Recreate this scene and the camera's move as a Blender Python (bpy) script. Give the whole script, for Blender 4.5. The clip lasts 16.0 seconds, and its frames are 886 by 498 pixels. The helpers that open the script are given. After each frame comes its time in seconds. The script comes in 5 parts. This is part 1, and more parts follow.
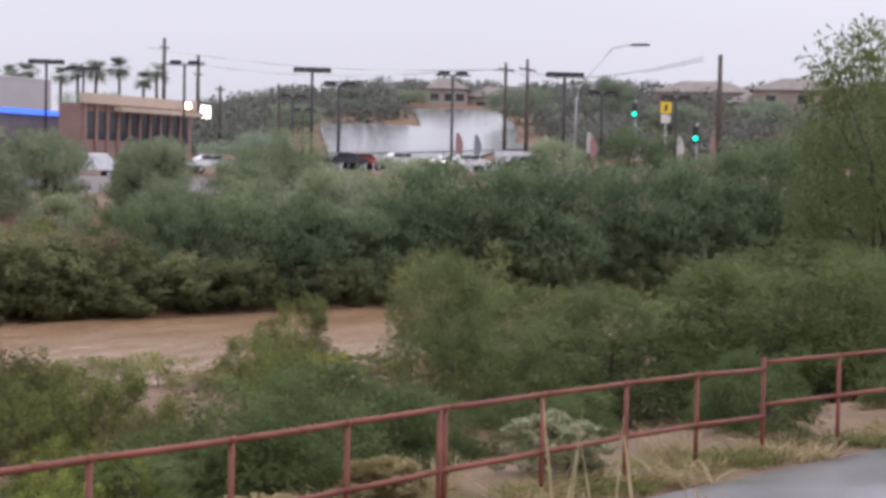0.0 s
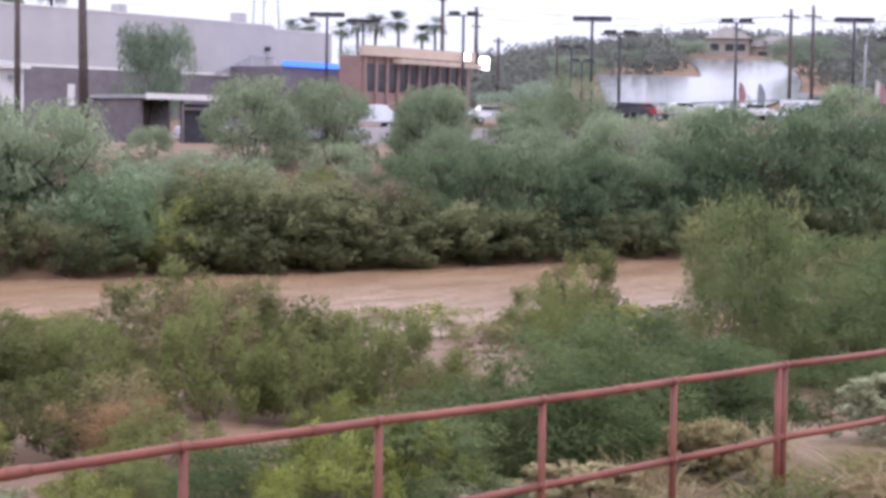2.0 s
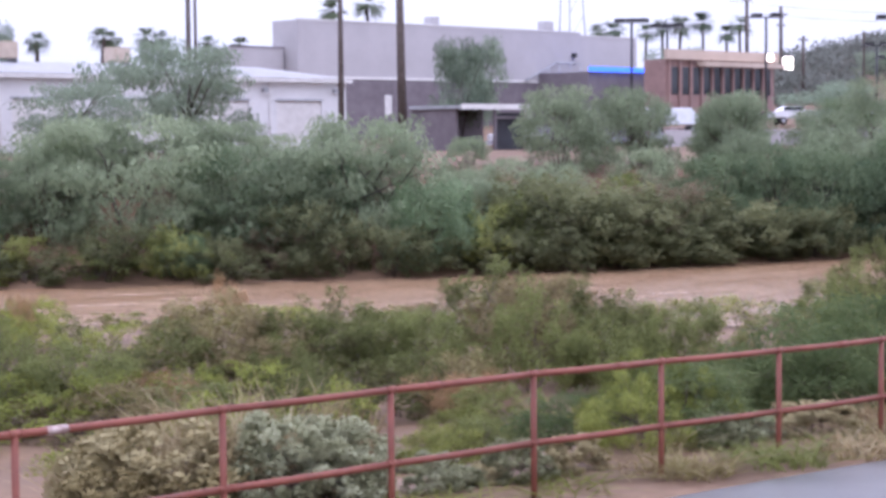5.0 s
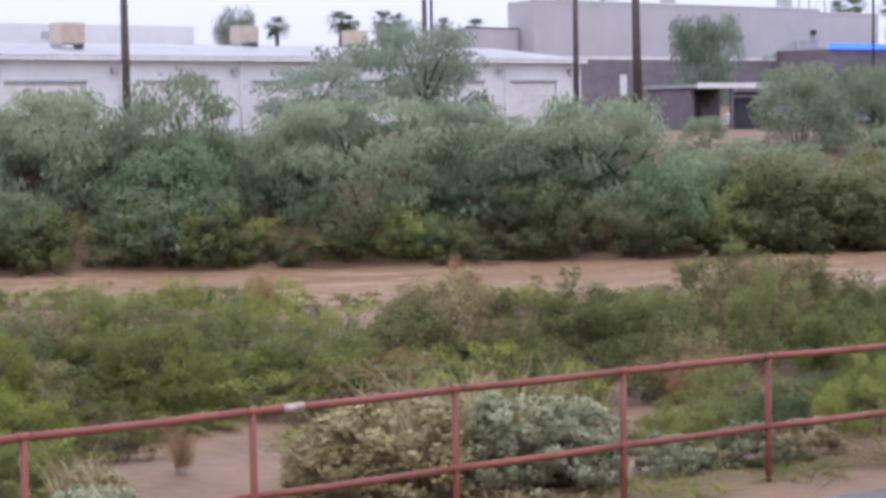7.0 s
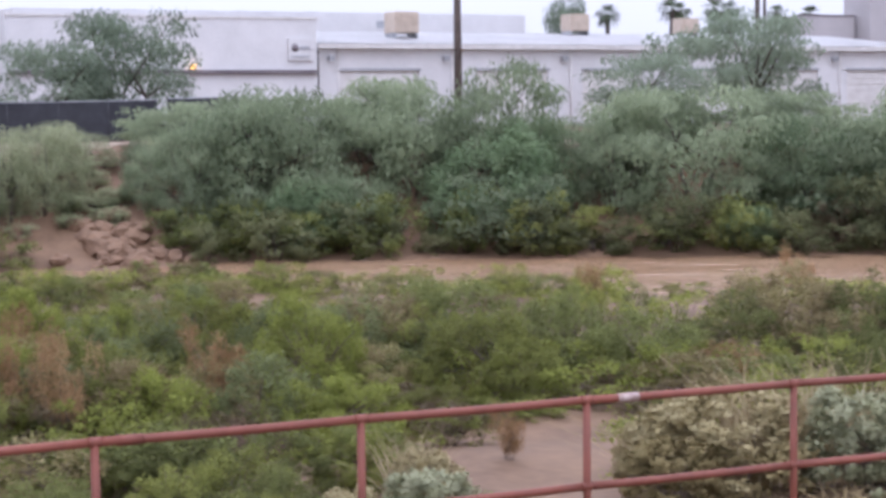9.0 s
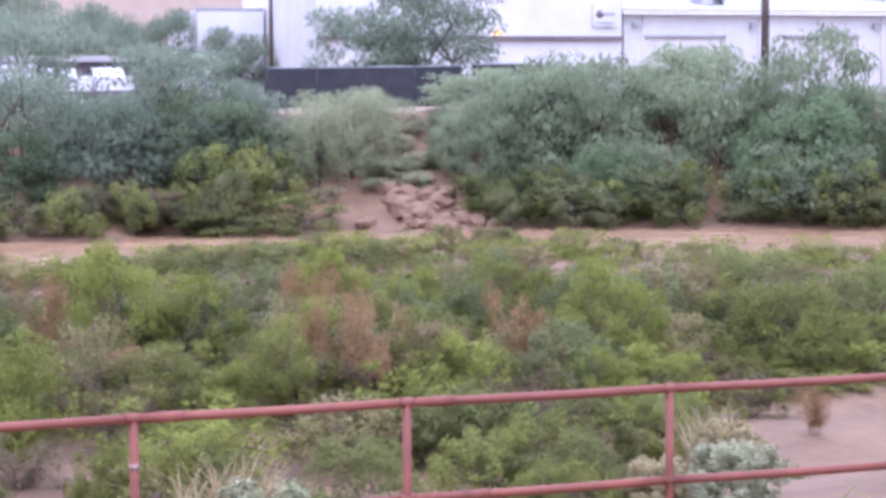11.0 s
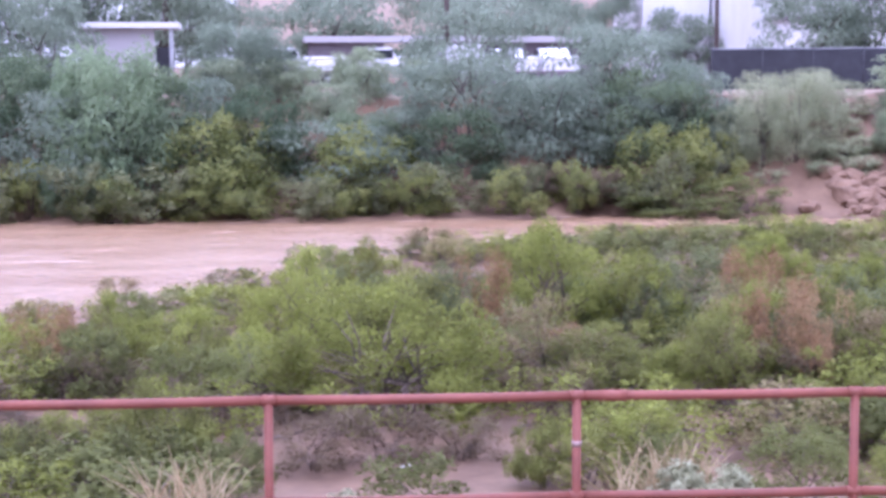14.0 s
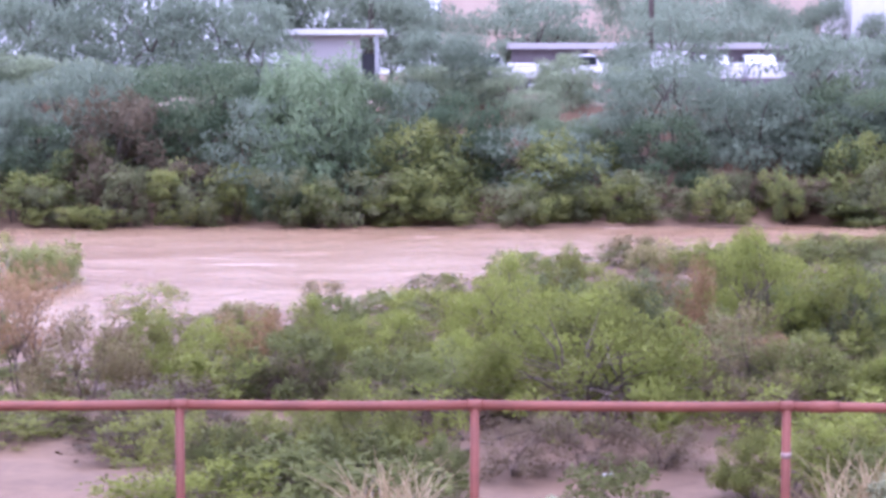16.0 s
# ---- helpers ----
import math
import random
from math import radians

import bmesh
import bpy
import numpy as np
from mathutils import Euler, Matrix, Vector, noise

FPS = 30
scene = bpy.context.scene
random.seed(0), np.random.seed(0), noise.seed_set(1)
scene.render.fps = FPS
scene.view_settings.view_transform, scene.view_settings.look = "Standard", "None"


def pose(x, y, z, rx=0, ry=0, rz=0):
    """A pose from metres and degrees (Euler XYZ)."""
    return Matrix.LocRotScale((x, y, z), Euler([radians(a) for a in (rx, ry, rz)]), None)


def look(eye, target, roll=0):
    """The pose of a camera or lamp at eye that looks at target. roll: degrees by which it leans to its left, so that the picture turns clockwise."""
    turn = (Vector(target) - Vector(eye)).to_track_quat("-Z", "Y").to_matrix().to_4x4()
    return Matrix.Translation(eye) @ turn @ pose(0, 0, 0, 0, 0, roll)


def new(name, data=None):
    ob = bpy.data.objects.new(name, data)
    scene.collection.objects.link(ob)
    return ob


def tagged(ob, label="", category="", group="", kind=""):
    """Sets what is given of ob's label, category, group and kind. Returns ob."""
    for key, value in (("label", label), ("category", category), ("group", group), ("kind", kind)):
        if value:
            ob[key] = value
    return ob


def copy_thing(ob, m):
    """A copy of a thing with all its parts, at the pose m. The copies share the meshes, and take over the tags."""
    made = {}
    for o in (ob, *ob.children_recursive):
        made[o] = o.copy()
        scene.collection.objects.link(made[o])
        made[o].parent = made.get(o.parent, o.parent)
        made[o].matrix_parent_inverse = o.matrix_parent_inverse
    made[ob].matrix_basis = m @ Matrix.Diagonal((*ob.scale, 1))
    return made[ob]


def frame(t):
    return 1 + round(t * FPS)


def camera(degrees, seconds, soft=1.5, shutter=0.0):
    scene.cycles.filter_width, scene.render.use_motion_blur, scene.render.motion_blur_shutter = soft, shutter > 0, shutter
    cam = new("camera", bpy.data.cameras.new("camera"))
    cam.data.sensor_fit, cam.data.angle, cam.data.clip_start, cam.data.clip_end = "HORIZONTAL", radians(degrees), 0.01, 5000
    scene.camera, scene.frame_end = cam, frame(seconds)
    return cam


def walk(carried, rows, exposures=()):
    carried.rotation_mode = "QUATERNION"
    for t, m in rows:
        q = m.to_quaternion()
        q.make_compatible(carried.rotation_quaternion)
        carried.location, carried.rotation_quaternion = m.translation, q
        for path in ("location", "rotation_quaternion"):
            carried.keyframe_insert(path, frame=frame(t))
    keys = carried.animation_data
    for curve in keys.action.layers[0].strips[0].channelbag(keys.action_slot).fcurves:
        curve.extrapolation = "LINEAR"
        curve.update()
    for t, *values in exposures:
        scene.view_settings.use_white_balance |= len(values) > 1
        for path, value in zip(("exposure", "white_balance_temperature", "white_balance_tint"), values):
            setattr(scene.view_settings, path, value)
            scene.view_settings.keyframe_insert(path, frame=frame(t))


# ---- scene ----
cam = camera(26.31, 16.0, soft=3.5)


def aim(x, y, z, yaw, pitch, roll):
    return pose(x, y, z, 90 + pitch, 0, yaw) @ pose(0, 0, 0, 0, 0, -roll)


PATH = [
    (0, 0.743, -9.607, 3.121, -63.114, -1.886, -1.073),
    (0.5, 0.715, -9.603, 3.096, -62.007, -2.041, -1.123),
    (1, 0.813, -9.547, 3.103, -60.274, -2.168, -0.768),
    (1.5, 1.710, -8.817, 2.941, -57.129, -2.651, -1.061),
    (2, 2.759, -7.981, 2.822, -54.803, -3.408, -0.777),
    (2.5, 2.676, -8.131, 2.929, -52.949, -4.370, -0.835),
    (3, 1.691, -8.774, 2.955, -52.960, -3.680, -0.110),
    (3.5, 0.037, -9.942, 3.111, -52.045, -3.349, -0.002),
    (4, -1.269, -11.117, 3.198, -49.494, -3.466, 0.445),
    (4.2, -1.70, -11.52, 3.165, -48.38, -3.33, 0.58),
    (4.6, -2.0, -11.93, 3.170, -46.80, -3.34, 0.60),
    (6.3, -2.072, -12.011, 3.170, -41.217, -3.628, 0.766),
    (6.5, -2.049, -12.029, 3.174, -40.490, -3.725, 0.885),
    (7, -2.020, -11.986, 3.173, -38.362, -3.906, 0.988),
    (7.5, -2.000, -11.944, 3.166, -36.010, -3.957, 0.977),
    (8, -1.983, -11.879, 3.164, -33.460, -4.139, 1.144),
    (8.2, -1.980, -11.856, 3.167, -32.181, -4.142, 1.116),
    (8.5, -1.986, -11.835, 3.165, -30.678, -4.157, 0.739),
    (9, -1.994, -11.803, 3.153, -28.499, -4.094, 0.771),
    (11.5, -2.087, -11.755, 3.153, -16.699, -5.370, 0.276),
    (12, -2.100, -11.747, 3.148, -13.942, -5.671, 0.244),
    (12.5, -2.091, -11.715, 3.147, -12.064, -5.788, 0.194),
    (13, -2.099, -11.705, 3.149, -10.221, -5.780, 0.250),
    (13.5, -2.094, -11.669, 3.139, -8.006, -5.575, 0.107),
    (14, -2.102, -11.663, 3.137, -6.180, -5.517, 0.091),
    (14.5, -2.112, -11.644, 3.134, -4.556, -5.252, 0.024),
    (15, -2.116, -11.644, 3.136, -3.275, -5.131, 0.117),
    (15.5, -2.130, -11.643, 3.135, -1.655, -5.318, 0.080),
    (16, -2.148, -11.641, 3.130, -0.097, -5.310, 0.004),
]
EXPOSURES = [(0, -0.14, 6050, 20), (1, -0.14, 6050, 20), (1.6, -0.02, 5800, 23), (2, 0.38, 5650, 24), (2.8, 0.9, 5500, 27), (4, 0.66, 5250, 32), (6.3, 0.2, 5520, 22), (9.2, 0.27, 5480, 22), (11.3, 0.9, 5080, 34), (16, 0.94, 4970, 42)]
walk(cam, [(row[0], aim(*row[1:])) for row in PATH], EXPOSURES)

# ---- sky and light: a bright overcast day after rain ----
world = bpy.data.worlds.new("sky")
scene.world = world
world.use_nodes = True
wn, wl = world.node_tree.nodes, world.node_tree.links
wn.clear()
sky = wn.new("ShaderNodeTexSky")
sky.sky_type, sky.sun_disc = "NISHITA", False
sky.sun_elevation, sky.sun_rotation = radians(50), radians(200)
sky.dust_density, sky.ozone_density = 4.0, 1.5
sky_dim = wn.new("ShaderNodeMix")
sky_dim.data_type = "RGBA"
sky_dim.inputs["Factor"].default_value = 0.92
cloud = wn.new("ShaderNodeTexNoise")
cloud.inputs["Scale"].default_value, cloud.inputs["Detail"].default_value = 1.6, 3.0
cloud_ramp = wn.new("ShaderNodeValToRGB")
cloud_ramp.color_ramp.elements[0].position, cloud_ramp.color_ramp.elements[0].color = 0.25, (8.45, 8.38, 8.42, 1)
cloud_ramp.color_ramp.elements[1].position, cloud_ramp.color_ramp.elements[1].color = 0.8, (9.4, 9.3, 9.4, 1)
wl.new(cloud.outputs["Fac"], cloud_ramp.inputs["Fac"])
wl.new(sky.outputs["Color"], sky_dim.inputs["A"])
# an overcast sky grows brighter towards the zenith
up = wn.new("ShaderNodeTexCoord")
parts = wn.new("ShaderNodeSeparateXYZ")
rise = wn.new("ShaderNodeMath")
rise.operation, rise.inputs[1].default_value, rise.inputs[2].default_value = "MULTIPLY_ADD", 1.5, 0.93
rise.use_clamp = False
lift = wn.new("ShaderNodeVectorMath")
lift.operation = "SCALE"
wl.new(up.outputs["Generated"], parts.inputs["Vector"])
wl.new(parts.outputs["Z"], rise.inputs[0])
wl.new(cloud_ramp.outputs["Color"], lift.inputs["Vector"])
wl.new(rise.outputs[0], lift.inputs["Scale"])
wl.new(lift.outputs["Vector"], sky_dim.inputs["B"])
background = wn.new("ShaderNodeBackground")
background.inputs["Strength"].default_value = 0.1
wl.new(sky_dim.outputs["Result"], background.inputs["Color"])
world_out = wn.new("ShaderNodeOutputWorld")
wl.new(background.outputs["Background"], world_out.inputs["Surface"])

sun = new("sun", bpy.data.lights.new("sun", "SUN"))
sun.data.energy, sun.data.angle, sun.data.color = 0.7, radians(40), (1.0, 0.97, 0.93)
sun.matrix_world = look((0, 0, 60), (8, 30, 0))


# ---- materials ----
def material(name, rough=0.8, metal=0.0):
    m = bpy.data.materials.new(name)
    m.use_nodes = True
    b = m.node_tree.nodes["Principled BSDF"]
    b.inputs["Roughness"].default_value, b.inputs["Metallic"].default_value = rough, metal
    return m, m.node_tree.nodes, m.node_tree.links, b


def mottled(name, dark, light, scale=3.0, rough=0.8, metal=0.0, bump=0.2, fine=40.0, coords="Object", random_shift=0.0):
    """A surface with stains at one scale and grain at another."""
    m, n, l, b = material(name, rough, metal)
    tc = n.new("ShaderNodeTexCoord")
    big, small = n.new("ShaderNodeTexNoise"), n.new("ShaderNodeTexNoise")
    big.inputs["Scale"].default_value, big.inputs["Detail"].default_value, big.inputs["Roughness"].default_value = scale, 6.0, 0.65
    small.inputs["Scale"].default_value, small.inputs["Detail"].default_value = fine, 4.0
    for t in (big, small):
        l.new(tc.outputs[coords], t.inputs["Vector"])
    mix = n.new("ShaderNodeMath")
    mix.operation = "MULTIPLY_ADD"
    mix.inputs[1].default_value = 0.35
    l.new(small.outputs["Fac"], mix.inputs[0])
    l.new(big.outputs["Fac"], mix.inputs[2])
    last = mix.outputs[0]
    if random_shift:
        info, add = n.new("ShaderNodeObjectInfo"), n.new("ShaderNodeMath")
        add.operation, add.inputs[1].default_value = "MULTIPLY_ADD", random_shift
        l.new(info.outputs["Random"], add.inputs[0])
        l.new(last, add.inputs[2])
        last = add.outputs[0]
    ramp = n.new("ShaderNodeValToRGB")
    ramp.color_ramp.elements[0].position, ramp.color_ramp.elements[0].color = 0.45, (*dark, 1)
    ramp.color_ramp.elements[1].position, ramp.color_ramp.elements[1].color = 0.9, (*light, 1)
    l.new(last, ramp.inputs["Fac"])
    l.new(ramp.outputs["Color"], b.inputs["Base Color"])
    if bump:
        bp = n.new("ShaderNodeBump")
        bp.inputs["Strength"].default_value, bp.inputs["Distance"].default_value = bump, 0.02
        l.new(last, bp.inputs["Height"])
        l.new(bp.outputs["Normal"], b.inputs["Normal"])
    return m


def leafy(name, dark, light, tip, clear=0.3, rough=0.55):
    """Foliage: tone by plant, by clump and by leaf, with light passing through the leaves."""
    m, n, l, b = material(name, rough)
    tc, noise_a = n.new("ShaderNodeTexCoord"), n.new("ShaderNodeTexNoise")
    noise_a.inputs["Scale"].default_value, noise_a.inputs["Detail"].default_value = 4.0, 2.0
    l.new(tc.outputs["Object"], noise_a.inputs["Vector"])
    info, geo = n.new("ShaderNodeObjectInfo"), n.new("ShaderNodeNewGeometry")
    a, c = n.new("ShaderNodeMath"), n.new("ShaderNodeMath")
    a.operation, c.operation = "MULTIPLY_ADD", "MULTIPLY_ADD"
    a.inputs[1].default_value, c.inputs[1].default_value = 0.16, 0.34
    l.new(geo.outputs["Random Per Island"], a.inputs[0])
    l.new(noise_a.outputs["Fac"], a.inputs[2])
    l.new(info.outputs["Random"], c.inputs[0])
    l.new(a.outputs[0], c.inputs[2])
    ramp = n.new("ShaderNodeValToRGB")
    e = ramp.color_ramp.elements
    e[0].position, e[0].color = 0.42, (*dark, 1)
    e[1].position, e[1].color = 0.68, (*light, 1)
    e.new(0.92).color = (*tip, 1)
    l.new(c.outputs[0], ramp.inputs["Fac"])
    l.new(ramp.outputs["Color"], b.inputs["Base Color"])
    b.inputs["Specular IOR Level"].default_value = 0.15
    tr, mixer = n.new("ShaderNodeBsdfTranslucent"), n.new("ShaderNodeMixShader")
    mixer.inputs["Fac"].default_value = clear
    l.new(ramp.outputs["Color"], tr.inputs["Color"])
    out = n["Material Output"]
    l.new(b.outputs["BSDF"], mixer.inputs[1])
    l.new(tr.outputs["BSDF"], mixer.inputs[2])
    l.new(mixer.outputs["Shader"], out.inputs["Surface"])
    return m


# far-bank mesquite colour raised paler to hold the lift of the haze
M_MESQ = leafy("mesquite_leaves", (0.145, 0.175, 0.105), (0.26, 0.31, 0.185), (0.35, 0.405, 0.245), clear=0.60, rough=0.7)
M_MESQ_DARK = leafy("dark_mesquite_leaves", (0.0615, 0.0943, 0.0508), (0.1353, 0.1845, 0.0984), (0.205, 0.2583, 0.1394), clear=0.55, rough=0.7)
M_WILLOW = leafy("willow_leaves", (0.14, 0.2, 0.105), (0.245, 0.33, 0.175), (0.33, 0.415, 0.235), clear=0.60)
M_FARSHRUB = leafy("bank_shrub_leaves", (0.1008, 0.1215, 0.0433), (0.2116, 0.2381, 0.0794), (0.3325, 0.3498, 0.1082), clear=0.55)
M_BROWN = leafy("browning_leaves", (0.09, 0.072, 0.048), (0.18, 0.145, 0.09), (0.26, 0.21, 0.13), clear=0.55)
M_PALE = leafy("pale_shrub_leaves", (0.24, 0.27, 0.15), (0.37, 0.40, 0.23), (0.47, 0.49, 0.3), clear=0.55)
M_NEAR = leafy("seep_willow_leaves", (0.1325, 0.1113, 0.0382), (0.2173, 0.2417, 0.053), (0.3286, 0.3625, 0.0806), clear=0.55, rough=0.65)
M_NEAR_B = leafy("desert_broom_leaves", (0.0988, 0.0857, 0.0374), (0.1592, 0.1757, 0.0593), (0.2416, 0.2635, 0.0878), clear=0.55, rough=0.65)
M_NEAR_C = leafy("mixed_willow_leaves", (0.112, 0.1008, 0.0358), (0.1926, 0.2072, 0.056), (0.2968, 0.3136, 0.084), clear=0.55, rough=0.65)
M_DARKBROOM = leafy("dark_broom_leaves", (0.075, 0.085, 0.0375), (0.1438, 0.1625, 0.0675), (0.225, 0.25, 0.1063), clear=0.5, rough=0.65)
M_YELLOW = leafy("creosote_leaves", (0.1013, 0.1148, 0.027), (0.216, 0.243, 0.054), (0.351, 0.378, 0.0945), clear=0.55)
M_FEATHER = leafy("palo_verde_leaves", (0.0689, 0.0978, 0.0383), (0.1239, 0.1658, 0.065), (0.1836, 0.221, 0.088), clear=0.60, rough=0.65)
M_BRITTLE = leafy("brittlebush_leaves", (0.17, 0.16, 0.085), (0.29, 0.295, 0.16), (0.45, 0.455, 0.29), clear=0.35, rough=0.75)
M_TANBUSH = leafy("tan_brittlebush", (0.17, 0.13, 0.055), (0.32, 0.26, 0.12), (0.45, 0.385, 0.21), clear=0.35, rough=0.75)
M_OLIVE = leafy("olive_brush_leaves", (0.0946, 0.1032, 0.0482), (0.172, 0.1849, 0.086), (0.2494, 0.258, 0.1247), clear=0.5)
M_HALFDRY = leafy("half_dry_leaves", (0.132, 0.0935, 0.0495), (0.242, 0.1925, 0.0935), (0.341, 0.297, 0.132), clear=0.5)
M_RUST = leafy("rusty_leaves", (0.1788, 0.1063, 0.0506), (0.33, 0.2, 0.0956), (0.44, 0.2875, 0.1463), clear=0.50)
M_STRAW = leafy("straw", (0.22, 0.16, 0.08), (0.36, 0.28, 0.15), (0.48, 0.40, 0.24), clear=0.35)
# distance haze mixed into this foliage colour, so it is grey and light
M_FARWOOD_HAZE = leafy("hazed_far_tree_leaves", (0.105, 0.113, 0.094), (0.165, 0.175, 0.148), (0.215, 0.225, 0.19), clear=0.4)
M_SAPLING = leafy("sapling_leaves", (0.11, 0.12, 0.045), (0.2, 0.215, 0.085), (0.29, 0.3, 0.13), clear=0.6)
# rain haze painted into the leaf colour: greyer and paler than plain mesquite
M_HAZEMESQ = leafy("hazed_mesquite_leaves", (0.1252, 0.1578, 0.1083), (0.2179, 0.268, 0.1835), (0.2967, 0.3556, 0.2478), clear=0.6, rough=0.7)
M_BARK = mottled("bark", (0.035, 0.028, 0.022), (0.12, 0.095, 0.075), 6, 0.9, bump=0.6)
M_TWIG = mottled("twig", (0.07, 0.05, 0.04), (0.2, 0.15, 0.11), 8, 0.9)
M_RAIL = mottled("rusty_red_pipe", (0.11, 0.029, 0.016), (0.22, 0.064, 0.037), 2.5, 0.6, 0.0, 0.25, 70, random_shift=0.12)
M_WELD = mottled("bare_metal_weld", (0.2, 0.1, 0.08), (0.5, 0.40, 0.36), 14, 0.5, 0.3)
M_PATH = mottled("wet_asphalt", (0.13, 0.125, 0.13), (0.25, 0.24, 0.25), 0.7, 0.28, bump=0.12, fine=60)
M_EARTH = mottled("damp_sand", (0.095, 0.053, 0.028), (0.215, 0.13, 0.072), 0.35, 0.8, bump=0.5, fine=5.0)
M_PALEPATH = mottled("gravel_track", (0.3, 0.23, 0.17), (0.5, 0.4, 0.31), 0.5, 0.9, fine=6)
M_ROCK = mottled("broken_caliche", (0.10, 0.058, 0.034), (0.24, 0.15, 0.092), 1.2, 0.9, bump=0.8, fine=9, random_shift=0.15)
M_WHITE = mottled("white_painted_metal", (0.55, 0.545, 0.54), (0.7, 0.69, 0.685), 0.25, 0.6, bump=0.05, fine=6)
M_GREY = mottled("grey_stucco", (0.37, 0.35, 0.35), (0.46, 0.435, 0.435), 0.2, 0.85, bump=0.1, fine=8)
M_BAND = mottled("dark_masonry_and_shed_shade", (0.12, 0.10, 0.11), (0.2, 0.175, 0.185), 0.6, 0.85, fine=12)
M_TAN = mottled("tan_stucco", (0.42, 0.32, 0.25), (0.56, 0.45, 0.36), 0.3, 0.9, fine=8)
M_UNDER = leafy("dead_underbrush", (0.07, 0.05, 0.032), (0.135, 0.1, 0.06), (0.2, 0.155, 0.09), clear=0.4)
M_HOUSE = mottled("brown_stucco", (0.29, 0.24, 0.205), (0.39, 0.33, 0.285), 0.3, 0.9, fine=8)
M_TILE = mottled("clay_roof_tile", (0.17, 0.145, 0.13), (0.26, 0.225, 0.2), 0.6, 0.85, fine=10)
M_RED = mottled("brick_red_wall", (0.2, 0.125, 0.11), (0.33, 0.21, 0.18), 0.6, 0.85, fine=9)
M_DARK = mottled("dark_metal", (0.025, 0.025, 0.03), (0.06, 0.06, 0.065), 2, 0.5, 0.4)
M_POLE = mottled("weathered_pole_wood", (0.05, 0.038, 0.03), (0.12, 0.095, 0.08), 2, 0.9)
M_STEEL = mottled("galvanised_steel", (0.3, 0.31, 0.33), (0.5, 0.51, 0.53), 3, 0.45, 0.6)
# fence screen cloth; also the dark sheets that stand for shaded bays
M_SCREEN_SHADE = mottled("black_screen_and_bay_shade", (0.012, 0.013, 0.018), (0.035, 0.037, 0.045), 1.2, 0.7)
M_TRIM = mottled("pale_trim", (0.55, 0.53, 0.5), (0.72, 0.7, 0.67), 1, 0.6)
M_COOLER = mottled("beige_cooler_metal", (0.42, 0.34, 0.26), (0.6, 0.5, 0.4), 1.5, 0.6)
M_ROAD = mottled("wet_road", (0.16, 0.16, 0.17), (0.3, 0.3, 0.31), 0.05, 0.12, bump=0.02, fine=0.6)
M_CARWHITE = mottled("white_car_paint", (0.6, 0.6, 0.62), (0.78, 0.78, 0.8), 1.5, 0.25, bump=0)
M_CARDARK = mottled("dark_car_paint", (0.02, 0.02, 0.025), (0.06, 0.06, 0.07), 1.5, 0.2, bump=0)
M_CARRED = mottled("red_car_paint", (0.2, 0.02, 0.02), (0.34, 0.05, 0.04), 1.5, 0.25, bump=0)
M_GLASSDARK = mottled("dark_window_glass", (0.015, 0.018, 0.022), (0.04, 0.045, 0.05), 1, 0.08, bump=0)
M_TYRE = mottled("rubber", (0.015, 0.015, 0.015), (0.035, 0.035, 0.035), 5, 0.9)
M_YSIGN = mottled("yellow_sign", (0.75, 0.5, 0.02), (0.85, 0.6, 0.04), 2, 0.5, bump=0)
M_FLAG = mottled("faded_red_cloth", (0.42, 0.24, 0.25), (0.55, 0.36, 0.37), 2, 0.8, bump=0)
M_FOAM = mottled("river_foam", (0.45, 0.3, 0.22), (0.62, 0.45, 0.36), 3, 0.6)
M_LITTER = mottled("pale_litter", (0.5, 0.48, 0.44), (0.7, 0.68, 0.63), 8, 0.7)
M_PALM = leafy("palm_fronds", (0.05, 0.07, 0.045), (0.10, 0.13, 0.08), (0.14, 0.17, 0.1), clear=0.1)


def glowing(name, colour, strength):
    m, n, l, b = material(name, 0.5)
    b.inputs["Base Color"].default_value = (*[0.2 * c for c in colour], 1)
    b.inputs["Emission Color"].default_value = (*colour, 1)
    b.inputs["Emission Strength"].default_value = strength
    return m


M_BLUE = glowing("blue_neon", (0.05, 0.16, 1.0), 2.2)
M_GREENLIGHT = glowing("green_signal", (0.0, 1.0, 0.5), 3.0)
M_HEADLIGHT = glowing("lit_headlamp", (1.0, 0.86, 0.68), 6.0)
M_AMBER = glowing("amber_lamp", (1.0, 0.5, 0.1), 3.0)


